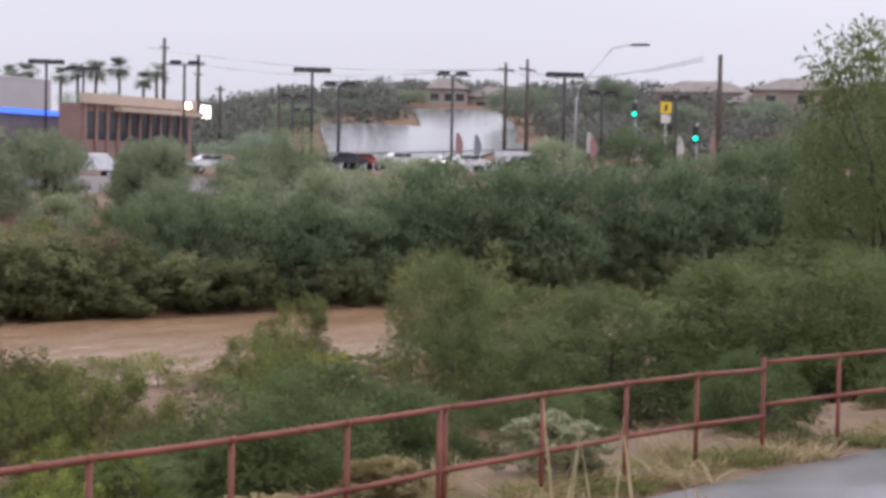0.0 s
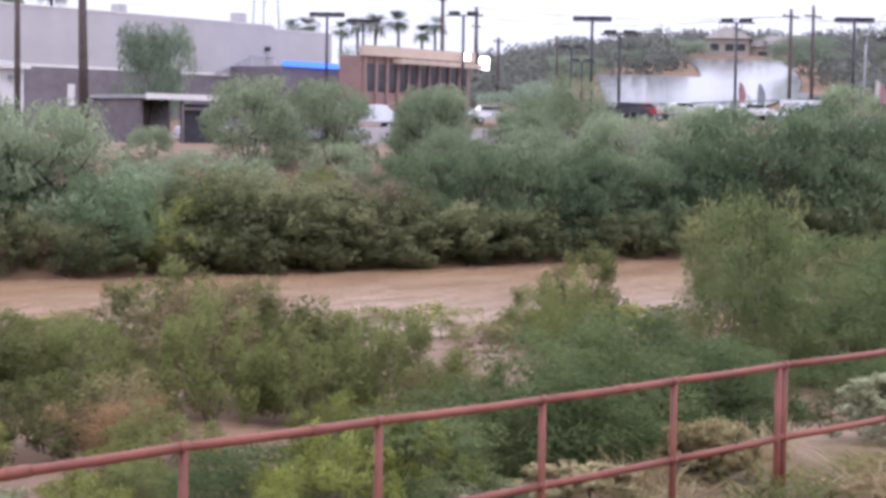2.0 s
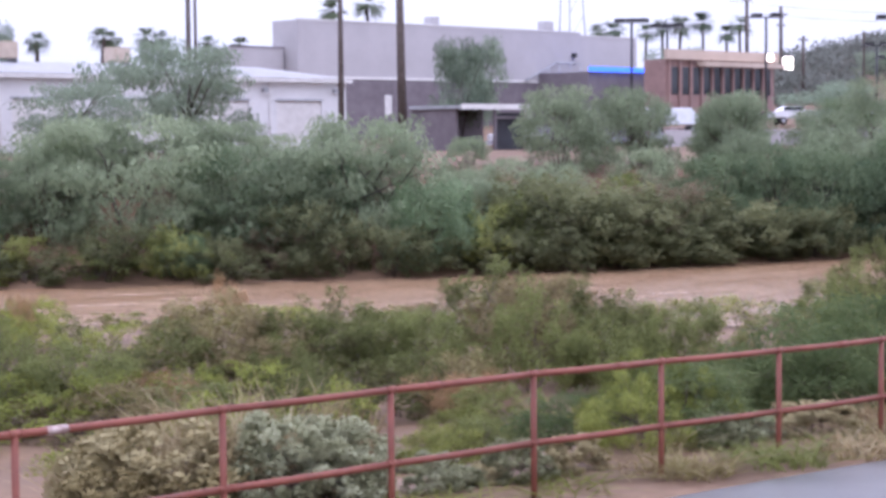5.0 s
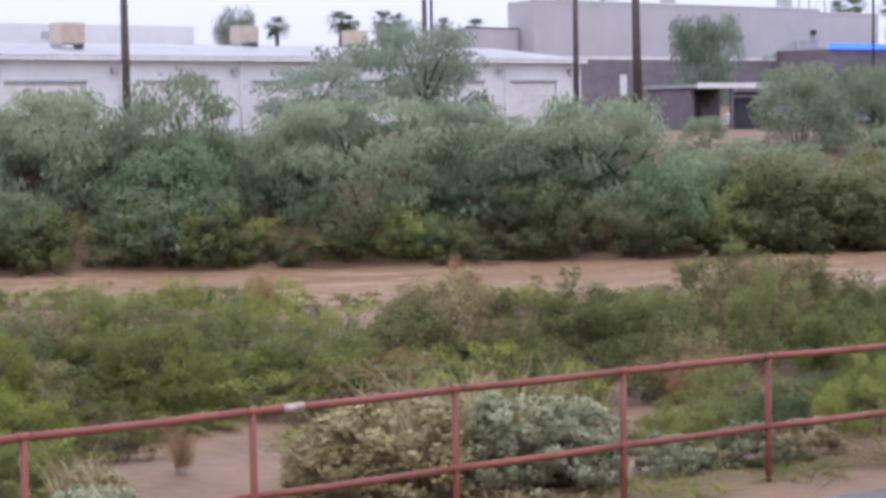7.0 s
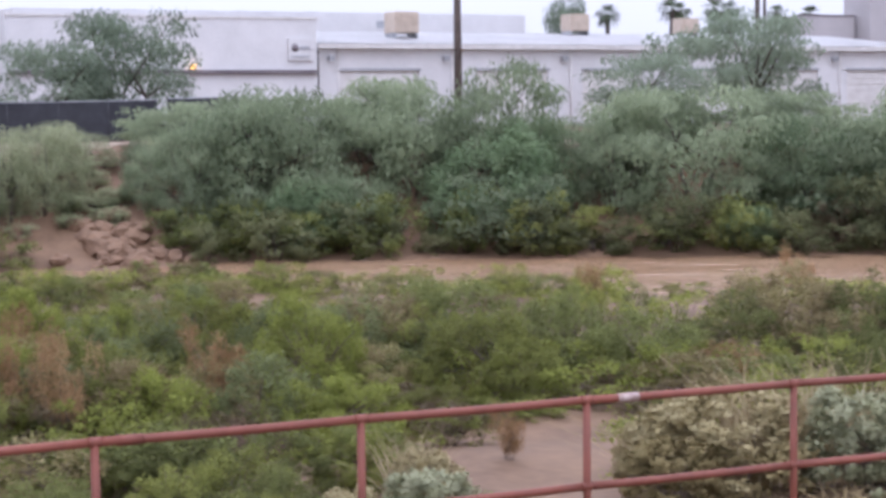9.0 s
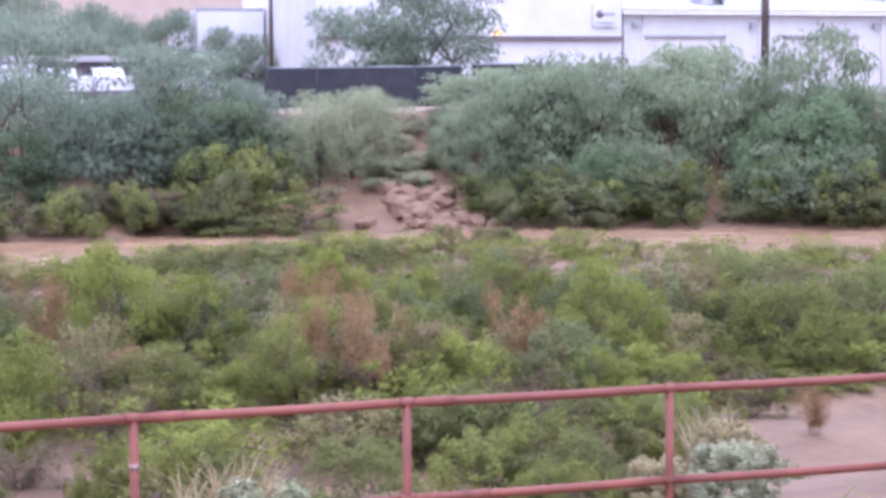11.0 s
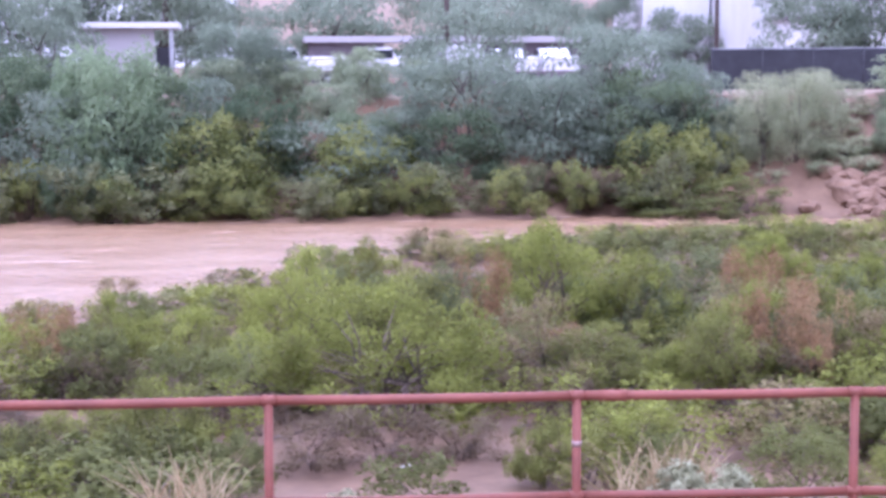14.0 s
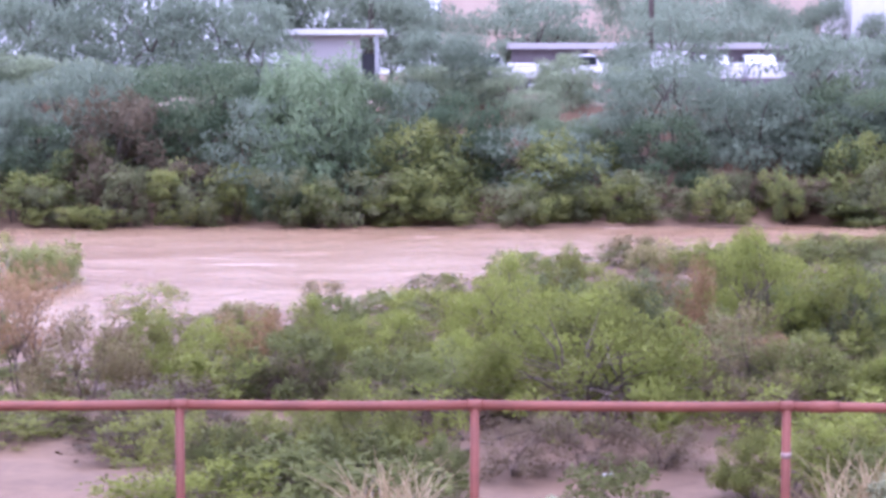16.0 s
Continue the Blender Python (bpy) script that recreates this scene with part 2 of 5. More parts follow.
def river_material():
    m, n, l, b = material("muddy_flood_water", 0.24)
    b.inputs["Specular IOR Level"].default_value = 0.2
    tc, mp = n.new("ShaderNodeTexCoord"), n.new("ShaderNodeMapping")
    mp.inputs["Scale"].default_value = (0.35, 1.1, 1.0)
    big, small = n.new("ShaderNodeTexNoise"), n.new("ShaderNodeTexNoise")
    big.inputs["Scale"].default_value, big.inputs["Detail"].default_value, big.inputs["Distortion"].default_value = 0.35, 5.0, 0.6
    small.inputs["Scale"].default_value, small.inputs["Detail"].default_value = 2.2, 5.0
    l.new(tc.outputs["Object"], mp.inputs["Vector"])
    l.new(mp.outputs["Vector"], big.inputs["Vector"])
    l.new(mp.outputs["Vector"], small.inputs["Vector"])
    ramp = n.new("ShaderNodeValToRGB")
    ramp.color_ramp.elements[0].position, ramp.color_ramp.elements[0].color = 0.35, (0.25, 0.149, 0.082, 1)
    ramp.color_ramp.elements[1].position, ramp.color_ramp.elements[1].color = 0.72, (0.33, 0.22, 0.134, 1)
    l.new(big.outputs["Fac"], ramp.inputs["Fac"])
    l.new(ramp.outputs["Color"], b.inputs["Base Color"])
    bp = n.new("ShaderNodeBump")
    bp.inputs["Strength"].default_value, bp.inputs["Distance"].default_value = 0.6, 0.25
    l.new(small.outputs["Fac"], bp.inputs["Height"])
    l.new(bp.outputs["Normal"], b.inputs["Normal"])
    return m


M_WATER = river_material()


# ---- lie of the land ----
def smooth(a, b, v):
    v = min(1.0, max(0.0, (v - a) / (b - a)))
    return v * v * (3 - 2 * v)


def along(table, x):
    for (x0, y0), (x1, y1) in zip(table, table[1:]):
        if x <= x1:
            return y0 + (y1 - y0) * max(0.0, x - x0) / (x1 - x0)
    return table[-1][1]


FAR_EDGE = [(-200, 74), (-60, 67), (-20, 65.5), (15, 66), (30, 64.1), (40, 59.2), (50, 52.9), (60, 47), (70, 43.9), (80, 40), (92, 34.2), (106, 26.2), (140, 9), (220, -30)]
NEAR_EDGE = [(-200, 40), (-60, 30), (-11, 34.5), (-4, 39), (-1, 46), (8, 52), (20, 55), (31, 45.5), (38, 37), (45, 27), (52, 21), (70, 13), (100, 0), (140, -20), (220, -60)]
WATER = -3.2
RISE = 2.5


def rail_y(x):
    if x < -6:
        return -0.09
    c = min(x, 27)
    return -0.248 * (c / 10) ** 2 - 0.0012 * max(0, c - 12) ** 2 - 0.15 * max(0, x - 27)


def path_z(x):
    x = min(max(x, -12), 40)
    return -0.09 - 0.006 * x - 0.033 * (x / 10) ** 2


def rise_at(x):
    """The lots by the road lie higher than the bank top."""
    return RISE * smooth(118, 165, x)


def ground_z(x, y):
    """Height of the natural ground: bank, path, terrace, river bed, far bank and the rising land beyond."""
    s = y - rail_y(x)
    p = path_z(x)
    near, far = along(NEAR_EDGE, x), along(FAR_EDGE, x)
    if s < -4.6:
        return p + 1.75 * smooth(-4.6, -14.5, s) if s > -14.5 else p + 1.75
    if s < 0.7:
        return p
    if y < near + 5:
        toe = min(11.0, max(4.0, (near - rail_y(x)) * 0.5))
        z = p + (-2.25 - p) * smooth(0.5, toe, s)
        if s > toe:
            z = -2.25 - 0.75 * min(1.0, (s - toe) / max(2.0, near - rail_y(x) - toe))
        return z + (-4.3 - z) * smooth(near - 1.2, near + 4, y)
    if y < far - 3:
        return -4.3
    d = (y - far) * 0.94
    z = -4.3 + 1.1 * smooth(-3, 0, d) + 4.9 * smooth(-0.3, 13, d) + 0.4 * smooth(13, 30, d)
    r = math.hypot(x, y)
    return z + rise_at(x) * smooth(40, 70, d) + 22 * smooth(190, 520, r) * smooth(120, 230, x) * (0.45 + 0.55 * smooth(50, 62, math.degrees(math.atan2(x, y + 10))))


# ---- builders ----
def mesh_of(bm, name, mat):
    me = bpy.data.meshes.new(name)
    bm.to_mesh(me)
    bm.free()
    me.materials.append(mat)
    return me


def part(name, bm, mat, parent, label=""):
    ob = new(name, mesh_of(bm, name, mat))
    ob.parent = parent
    if label:
        tagged(ob, label)
    return ob


def thing(name, label, category, at=(0, 0, 0), turn=0.0, group="", kind=""):
    ob = new(name)
    ob.matrix_world = pose(*at, 0, 0, turn)
    return tagged(ob, label, category, group, kind)


def box(bm, x0, x1, y0, y1, z0, z1, bevel=0.0):
    r = bmesh.ops.create_cube(bm, size=1.0, matrix=Matrix.LocRotScale(((x0 + x1) / 2, (y0 + y1) / 2, (z0 + z1) / 2), None, (x1 - x0, y1 - y0, z1 - z0)))
    if bevel:
        edges = {e for v in r["verts"] for e in v.link_edges}
        bmesh.ops.bevel(bm, geom=list(edges), offset=bevel, segments=2, affect="EDGES")
    return bm


def boxes(*rows, bevel=0.0):
    bm = bmesh.new()
    for row in rows:
        box(bm, *row, bevel=bevel)
    return bm


def panels(name, mat, parent, *rows):
    for row in rows:
        part(name, boxes(row), mat, parent)


def tube(bm, points, radii, sides=8):
    """A tapered tube along points."""
    rings = []
    for i, p in enumerate(points):
        p = Vector(p)
        d = (Vector(points[min(i + 1, len(points) - 1)]) - Vector(points[max(i - 1, 0)])).normalized()
        a = d.orthogonal().normalized()
        b = d.cross(a)
        rings.append([bm.verts.new(p + radii[i] * (math.cos(k * 2 * math.pi / sides) * a + math.sin(k * 2 * math.pi / sides) * b)) for k in range(sides)])
    for r0, r1 in zip(rings, rings[1:]):
        # keep neighbouring rings from twisting against each other
        shift = min(range(sides), key=lambda s: (r1[s].co - r0[0].co).length)
        for k in range(sides):
            bm.faces.new((r0[k], r0[(k + 1) % sides], r1[(k + 1 + shift) % sides], r1[(k + shift) % sides]))
    bm.faces.new(rings[0][::-1])
    bm.faces.new(rings[-1])
    for f in bm.faces:
        f.smooth = True
    return bm


def sheet(name, verts, faces, mat, smooth_faces=True):
    me = bpy.data.meshes.new(name)
    me.from_pydata(verts, [], faces)
    me.materials.append(mat)
    if smooth_faces:
        me.polygons.foreach_set("use_smooth", [True] * len(me.polygons))
    return new(name, me)


# ---- ground, path and river ----
def spaced(rows):
    out = []
    for a, b, step in rows:
        out += list(np.arange(a, b, step))
    return out + [rows[-1][1]]


GX = spaced([(-1500, -200, 130), (-200, -40, 10), (-40, 60, 0.8), (60, 140, 1.6), (140, 420, 12), (420, 2500, 160)])
GY = spaced([(-600, -60, 60), (-60, -16, 4), (-16, 16, 0.5), (16, 84, 0.9), (84, 130, 3), (130, 420, 14), (420, 2500, 160)])
verts = []
for gy in GY:
    for gx in GX:
        rough = 0.0
        s = gy - rail_y(gx)
        if s > 0.7 or s < -4.8:
            rough = 0.16 * noise.noise((gx * 0.35, gy * 0.35, 0.0)) + 0.06 * noise.noise((gx * 1.3, gy * 1.3, 5.0))
            rough *= min(1.0, abs(s - 0.7) / 2 if s > 0 else abs(s + 4.8) / 2)
            if 66 < gy < 84 and -60 < gx < 60:
                rough += 0.45 * noise.noise((gx * 0.5, gy * 0.5, 9.0))
        verts.append((gx, gy, ground_z(gx, gy) + rough))
nx = len(GX)
faces = [(j * nx + i, j * nx + i + 1, (j + 1) * nx + i + 1, (j + 1) * nx + i) for j in range(len(GY) - 1) for i in range(nx - 1)]
ground = sheet("ground", verts, faces, M_EARTH)
tagged(ground, "damp reddish sandy wash banks and terrace", "ground", kind="structure")

WX = spaced([(-200, -40, 8), (-40, 70, 0.7), (70, 220, 3)])
verts, faces = [], []
rows_across = 56
for gx in WX:
    a, b = along(NEAR_EDGE, gx) - 3, along(FAR_EDGE, gx) + 3
    for k in range(rows_across + 1):
        gy = a + (b - a) * k / rows_across
        # standing waves of the fast flow, long along the stream
        h = 0.07 * noise.noise((gx * 0.22, gy * 0.9, 1.0)) + 0.05 * noise.noise((gx * 0.8, gy * 2.1, 4.0)) + 0.02 * noise.noise((gx * 2.4, gy * 5, 8.0))
        verts.append((gx, gy, WATER + h))
n1 = rows_across + 1
faces = [(i * n1 + k, (i + 1) * n1 + k, (i + 1) * n1 + k + 1, i * n1 + k + 1) for i in range(len(WX) - 1) for k in range(rows_across)]
water = tagged(sheet("water", verts, faces, M_WATER), "fast brown muddy flood water in the wash", "river", kind="structure")

# the paved path with its thickness, following the railing
PX = spaced([(-60, 60, 1.0)])
verts, faces = [], []
for gx in PX:
    c, z = rail_y(gx), path_z(gx)
    for dy, dz in ((-1.0, -0.2), (-1.0, 0.035), (-2.7, 0.075), (-4.5, 0.035), (-4.5, -0.2)):
        verts.append((gx, c + dy + 0.03 * noise.noise((gx * 0.9, dy, 2.0)), z + dz))
faces = [(i * 5 + k, i * 5 + k + 1, (i + 1) * 5 + k + 1, (i + 1) * 5 + k) for i in range(len(PX) - 1) for k in range(4)]
tagged(sheet("path", verts, faces, M_PATH), "wet grey asphalt walking path beside the railing", "path", kind="structure")

# pale track on top of the far bank
verts, faces = [], []
for gx in spaced([(-60, 62, 2.0)]):
    c = along(FAR_EDGE, gx) + 13.2
    for dy, dz in ((-0.15, -0.5), (0.0, 0.2), (2.6, 0.2), (2.75, -0.5)):
        verts.append((gx, c + dy, ground_z(gx, c + dy) + dz))
faces = [(4 * i + k, 4 * i + 4 + k, 4 * i + 5 + k, 4 * i + 1 + k) for i in range(len(verts) // 4 - 1) for k in range(3)]
tagged(sheet("pavement", verts, faces, M_PALEPATH), "pale gravel track along the far bank top", "track", kind="structure")

# ---- red pipe railing ----
POST_SHIFT = {-2: -0.101, -1: -0.101, 0: 0.009, 1: -0.014, 2: 0.066, 3: 0.073, 4: 0.134, 5: 0.101, 6: 0.024, 7: -0.026, 8: -0.019, 9: -0.08, 10: -0.178, 11: -0.034, 12: 0.071, 13: 0.065, 14: 0.126}
POST_LIFT = {7: -0.015, 8: -0.03, 9: -0.022, 10: -0.003, 11: 0.01, 12: 0.026, 13: 0.036, 14: 0.018}


def rail_at(k):
    x = 1.83 * k + POST_SHIFT.get(k, 0.0)
    return x, rail_y(x), path_z(x) + 0.09 + POST_LIFT.get(k, 0.0)


railing = thing("railing", "rusty red painted steel pipe railing beside the path", "railing")
posts = list(range(-8, 15))
TOP, MID, R_PIPE = 1.065, 0.42, 0.031
for k in posts:
    x, y, z = rail_at(k)
    bm = tube(bmesh.new(), [(x, y, z - 0.5), (x, y, z + 0.3), (x, y, z + TOP - 0.01)], [R_PIPE * 0.95] * 3, 12)
    if k == 14:
        bm = tube(bmesh.new(), [(x, y, z - 0.5), (x, y, z + 0.3), (x, y, z + TOP + 0.17)], [R_PIPE * 1.05] * 3, 12)
    part("post", bm, M_RAIL, railing)
    # weld collar where the rails meet the post
    for h in (TOP, MID):
        part("collar", tube(bmesh.new(), [(x - 0.045, y, z + h), (x + 0.045, y, z + h)], [R_PIPE * 1.12] * 2, 12), M_RAIL, railing)
    if k == 10:
        part("post", tube(bmesh.new(), [(x - 0.13, y, z - 0.5), (x - 0.13, y, z + TOP - 0.01)], [R_PIPE * 0.95] * 2, 12), M_RAIL, railing)
for a, b in zip(posts, posts[1:]):
    (x0, y0, z0), (x1, y1, z1) = rail_at(a), rail_at(b)
    for h, nm in ((TOP, "top_rail"), (MID, "mid_rail")):
        pts = [(x0 + (x1 - x0) * u, y0 + (y1 - y0) * u, z0 + (z1 - z0) * u + h - 0.006 * math.sin(math.pi * u)) for u in (0, 0.33, 0.66, 1)]
        part(nm, tube(bmesh.new(), pts, [R_PIPE] * 4, 12), M_RAIL, railing)
for x, h in ((0.24, TOP), (5.92, TOP), (9.75, TOP), (2.3, MID), (2.05, TOP), (12.2, TOP), (15.7, TOP)):
    k = max(i for i in posts if rail_at(i)[0] <= x)
    p0, p1 = Vector(rail_at(k)), Vector(rail_at(k + 1))
    u = (x - p0.x) / (p1.x - p0.x)
    q = p0.lerp(p1, u) + Vector((0, 0, h - 0.006 * math.sin(math.pi * u)))
    e = (p1 - p0).normalized() * 0.09
    part("sleeve", tube(bmesh.new(), [q - e, q + e], [R_PIPE * 1.16] * 2, 12), M_WELD if x == 5.92 else M_RAIL, railing)
bm = tube(bmesh.new(), [(0.009, 0, 0.742), (0.009, 0, 0.776)], [R_PIPE * 1.05] * 2, 12)
part("tape", bm, M_WELD, railing, "worn white tape band")

# second stretch of railing past the tall end post
x, y, z = rail_at(14)
railing_far = thing("railing", "rusty pipe railing stretch past the tall end post", "railing")
run = [(x + 1.83 * i, y - 0.55 * i, z + 0.0 * i) for i in range(0, 8)]
for i, (px, py, pz) in enumerate(run):
    if i:
        part("post", tube(bmesh.new(), [(px, py, pz - 0.6), (px, py, pz + 1.15)], [R_PIPE * 0.95] * 2, 12), M_RAIL, railing_far)
for p, q in zip(run, run[1:]):
    for h, nm in ((1.16, "top_rail"), (0.58, "mid_rail")):
        part(nm, tube(bmesh.new(), [(p[0], p[1], p[2] + h), (q[0], q[1], q[2] + h)], [R_PIPE] * 2, 12), M_RAIL, railing_far)


# ---- plants ----
def leaves_mesh(name, centres, radii, count, length, width, droop, mat, seed, shell=0.6):
    """Many small leaves spread over clumps; centres and radii are arrays."""
    r = np.random.default_rng(seed)
    weights = radii.prod(axis=1) ** (2 / 3)
    which = r.choice(len(centres), count, p=weights / weights.sum())
    d = r.normal(size=(count, 3))
    d /= np.linalg.norm(d, axis=1)[:, None]
    rad = shell + (1.12 - shell) * r.random(count) ** 1.3
    rad = np.where(r.random(count) < 0.22, r.random(count), rad)
    c = centres[which] + d * rad[:, None] * radii[which]
    c[:, 2] = np.maximum(c[:, 2], 0.01)
    axis = d * 0.6 + r.normal(size=(count, 3)) * 0.55 + np.array([0, 0, -droop])
    axis /= np.linalg.norm(axis, axis=1)[:, None]
    side = np.cross(axis, r.normal(size=(count, 3)))
    side /= np.linalg.norm(side, axis=1)[:, None]
    ln = length * (0.6 + 0.8 * r.random(count))[:, None]
    wd = width * (0.6 + 0.8 * r.random(count))[:, None]
    v = np.empty((count, 3, 3), np.float32)
    v[:, 0] = c - axis * ln * 0.5
    v[:, 1], v[:, 2] = c + axis * ln * 0.5 + side * wd * 0.6, c + axis * ln * 0.2 - side * wd * 0.6
    # leaves face outwards from their clump and from the plant, as they do towards the light
    out = d * 0.75 + np.array([0, 0, 0.45])
    radial = c - np.array([0, 0, 0.35]) * (0.0 if len(centres) > 200 else 1.0)
    if len(centres) <= 200:
        out += 0.8 * radial / np.maximum(np.linalg.norm(radial, axis=1), 1e-6)[:, None]
    out += r.normal(size=(count, 3)) * 0.14
    out /= np.linalg.norm(out, axis=1)[:, None]
    flat = np.cross(v[:, 1] - v[:, 0], v[:, 2] - v[:, 0])
    turned = (flat * out).sum(axis=1) < 0
    v[turned, 1], v[turned, 2] = v[turned, 2].copy(), v[turned, 1].copy()
    me = bpy.data.meshes.new(name)
    me.vertices.add(count * 3)
    me.vertices.foreach_set("co", v.ravel())
    me.loops.add(count * 3)
    me.loops.foreach_set("vertex_index", np.arange(count * 3, dtype=np.int32))
    me.polygons.add(count)
    me.polygons.foreach_set("loop_start", np.arange(0, count * 3, 3, dtype=np.int32))
    me.update()
    me.polygons.foreach_set("use_smooth", [True] * count)
    me.normals_split_custom_set_from_vertices(np.repeat(out, 3, axis=0).tolist())
    me.materials.append(mat)
    return me


def crown_clumps(seed, form):
    """Clumps of a plant one metre wide and one metre high."""
    r = np.random.default_rng(seed)
    cs, rs = [], []
    n = {"dome": 78, "shrub": 44, "weep": 60, "spray": 40, "open": 50, "cushion": 110, "wisp": 26, "fan": 64}[form]
    for _ in range(n):
        a, u, q = r.random() * 2 * math.pi, r.random(), r.random()
        if form == "dome":
            h = 0.05 + 0.84 * u
            reach = 0.41 * math.sqrt(max(0.05, 1 - ((h - 0.30) / 0.66) ** 2)) * (0.4 + 0.65 * math.sqrt(q))
            size = 0.07 + 0.085 * r.random()
            rad = (size, size, size * 0.8)
        elif form == "shrub":
            h = 0.06 + 0.80 * u
            reach = (0.22 + 0.26 * math.sin(math.pi * min(1, h * 0.85 + 0.12))) * math.sqrt(q) * 1.1
            size = 0.06 + 0.07 * r.random()
            rad = (size, size, size * 1.25)
        elif form == "weep":
            h = 0.05 + 0.8 * u
            reach = 0.42 * math.sqrt(max(0.06, 1 - ((h - 0.3) / 0.66) ** 2)) * (0.6 + 0.45 * q)
            size = 0.07 + 0.055 * r.random()
            rad = (size, size, size * 1.9)
        elif form == "spray":
            h = 0.12 + 0.74 * u
            reach = 0.14 + 0.30 * h * q + 0.12 * q
            size = 0.055 + 0.06 * r.random()
            rad = (size, size, size * 1.7)
        elif form == "open":
            h = 0.22 + 0.68 * u
            reach = 0.42 * math.sqrt(q) * math.sqrt(max(0.1, 1 - ((h - 0.55) / 0.5) ** 2))
            size = 0.07 + 0.07 * r.random()
            rad = (size * 1.2, size * 1.2, size * 0.9)
        elif form == "fan":
            # sprays that spread from the foot, leafy towards their ends
            tilt, far = 1.42 * math.sqrt(q), 0.5 + 0.5 * math.sqrt(u)
            h = 0.06 + 0.84 * math.cos(tilt) * far
            reach = 0.5 * math.sin(tilt) * far
            size = 0.045 + 0.055 * r.random()
            rad = (size, size, size * 1.5)
        elif form == "cushion":
            h = 0.12 + 0.68 * u
            reach = 0.42 * math.sqrt(max(0.05, 1 - (h / 0.95) ** 2)) * (0.45 + 0.6 * q)
            size = 0.04 + 0.035 * r.random()
            rad = (size, size, size * 1.2)
        else:
            h = 0.3 + 0.6 * u
            reach = 0.46 * math.sqrt(q) * (0.4 + 0.6 * h)
            size = 0.06 + 0.06 * r.random()
            rad = (size * 1.2, size * 1.2, size * 1.6)
        cs.append((reach * math.cos(a), reach * math.sin(a), h))
        rs.append(rad)
    return np.array(cs), np.array(rs)


def limbs(seed, cs, spread, thick, stems):
    """Stems that fork from the base to the clumps."""
    r = random.Random(seed)
    bm = bmesh.new()
    picked = sorted(range(len(cs)), key=lambda i: r.random())[: stems * 3]
    for j in range(stems):
        a = j * 2 * math.pi / stems + r.random()
        foot = Vector((0.03 * math.cos(a) * spread, 0.03 * math.sin(a) * spread, -0.06))
        knee = Vector((0.11 * math.cos(a) * spread, 0.11 * math.sin(a) * spread, 0.22 + 0.1 * r.random()))
        tube(bm, [foot, (foot + knee) / 2 + Vector((r.uniform(-0.02, 0.02), r.uniform(-0.02, 0.02), 0)), knee], [thick, thick * 0.8, thick * 0.62], 5)
        for i in picked[j * 3: j * 3 + 3]:
            c = Vector(cs[i])
            m = (knee + c) / 2 + Vector((r.uniform(-0.04, 0.04), r.uniform(-0.04, 0.04), 0.03))
            tube(bm, [knee, m, c], [thick * 0.6, thick * 0.4, thick * 0.15], 4)
    return bm


KINDS = {}


def plants(name, category, label, rows, form, mat, count, length, width, droop, thick=0.018, stems=4, group="", wood=None, variants=3, sink=0.05, seed=1):
    """Plants of one kind: a few built forms, the rest copies of them, each turned and sized by its own row (x, y, width, height)."""
    r = random.Random(seed)
    originals = []
    for i, (x, y, w, h) in enumerate(rows):
        if w <= 0 or h <= 0.15:
            continue
        z = ground_z(x, y) - sink
        m = pose(x, y, z, 0, 0, r.uniform(0, 360)) @ Matrix.Diagonal((w, w, h, 1))
        if len(originals) < variants:
            s = seed * 100 + len(originals)
            cs, rs = crown_clumps(s, form)
            ob = new(name)
            tagged(ob, label, category, group)
            tagged(part("trunk" if thick > 0.014 else "wood", limbs(s, cs, 1.0, thick, stems), wood or M_BARK, ob), kind="stuff")
            crown = new("crown", leaves_mesh("crown", cs, rs, count, length, width, droop, mat, s))
            crown.parent = ob
            ob.matrix_basis = m
            originals.append(ob)
        else:
            src = originals[i % variants]
            copied = copy_thing(src, Matrix.Identity(4))
            copied.matrix_basis = m


# x, y, width, height of each plant
MESQUITES_A = [
    (27.4, 70.5, 2.6, 3.2), (28.2, 73.0, 2.4, 2.4),
    (-19.1, 72, 7.5, 4.2), (-17.5, 84, 12, 5.8), (-24.8, 90, 9.1, 5.6), (-1.6, 79, 6.2, 3.8), (8, 73, 8.1, 4.8), (15, 74, 8.4, 5.4),
    (-12.3, 86, 8.7, 5.3), (31.4, 69, 7.7, 5.9), (32.4, 68, 8.8, 6.3), (39.2, 70, 7.6, 4.1), (42.9, 64.9, 6.9, 6.3), (49.8, 59.2, 9.9, 6),
    (59, 53.2, 9.6, 5.8), (92.4, 69.9, 6.6, 4.7), (97.5, 68.5, 5.6, 4.6), (103.7, 64.9, 4.6, 2.2), (82.9, 43.9, 5.1, 4.4), (87, 42.2, 6.7, 3.8),
    (38.3, 67.6, 7.9, 5.5), (-2, 80, 5.2, 3.7), (8.9, 80, 6.6, 4.8), (17, 78, 7.8, 3.4),
]
MESQUITES_B = [
    (94.8, 38.3, 10.3, 5.8), (101.1, 35.7, 9.5, 5.8), (107.6, 32.3, 9.5, 5.6), (115.2, 28.2, 10.5, 7), (123.2, 24.3, 11.1, 9.6), (112.1, 29.7, 9.1, 4.9),
    (120.2, 25.6, 9.1, 4), (86.9, 42.2, 6.8, 3.7), (90.7, 40.4, 5.5, 4.4), (118.8, 66.6, 7.5, 3), (154.5, 51.6, 7.8, 5.5), (153.9, 38.3, 12.2, 4.8),
    (126.2, 22.8, 7.5, 7.1),
]
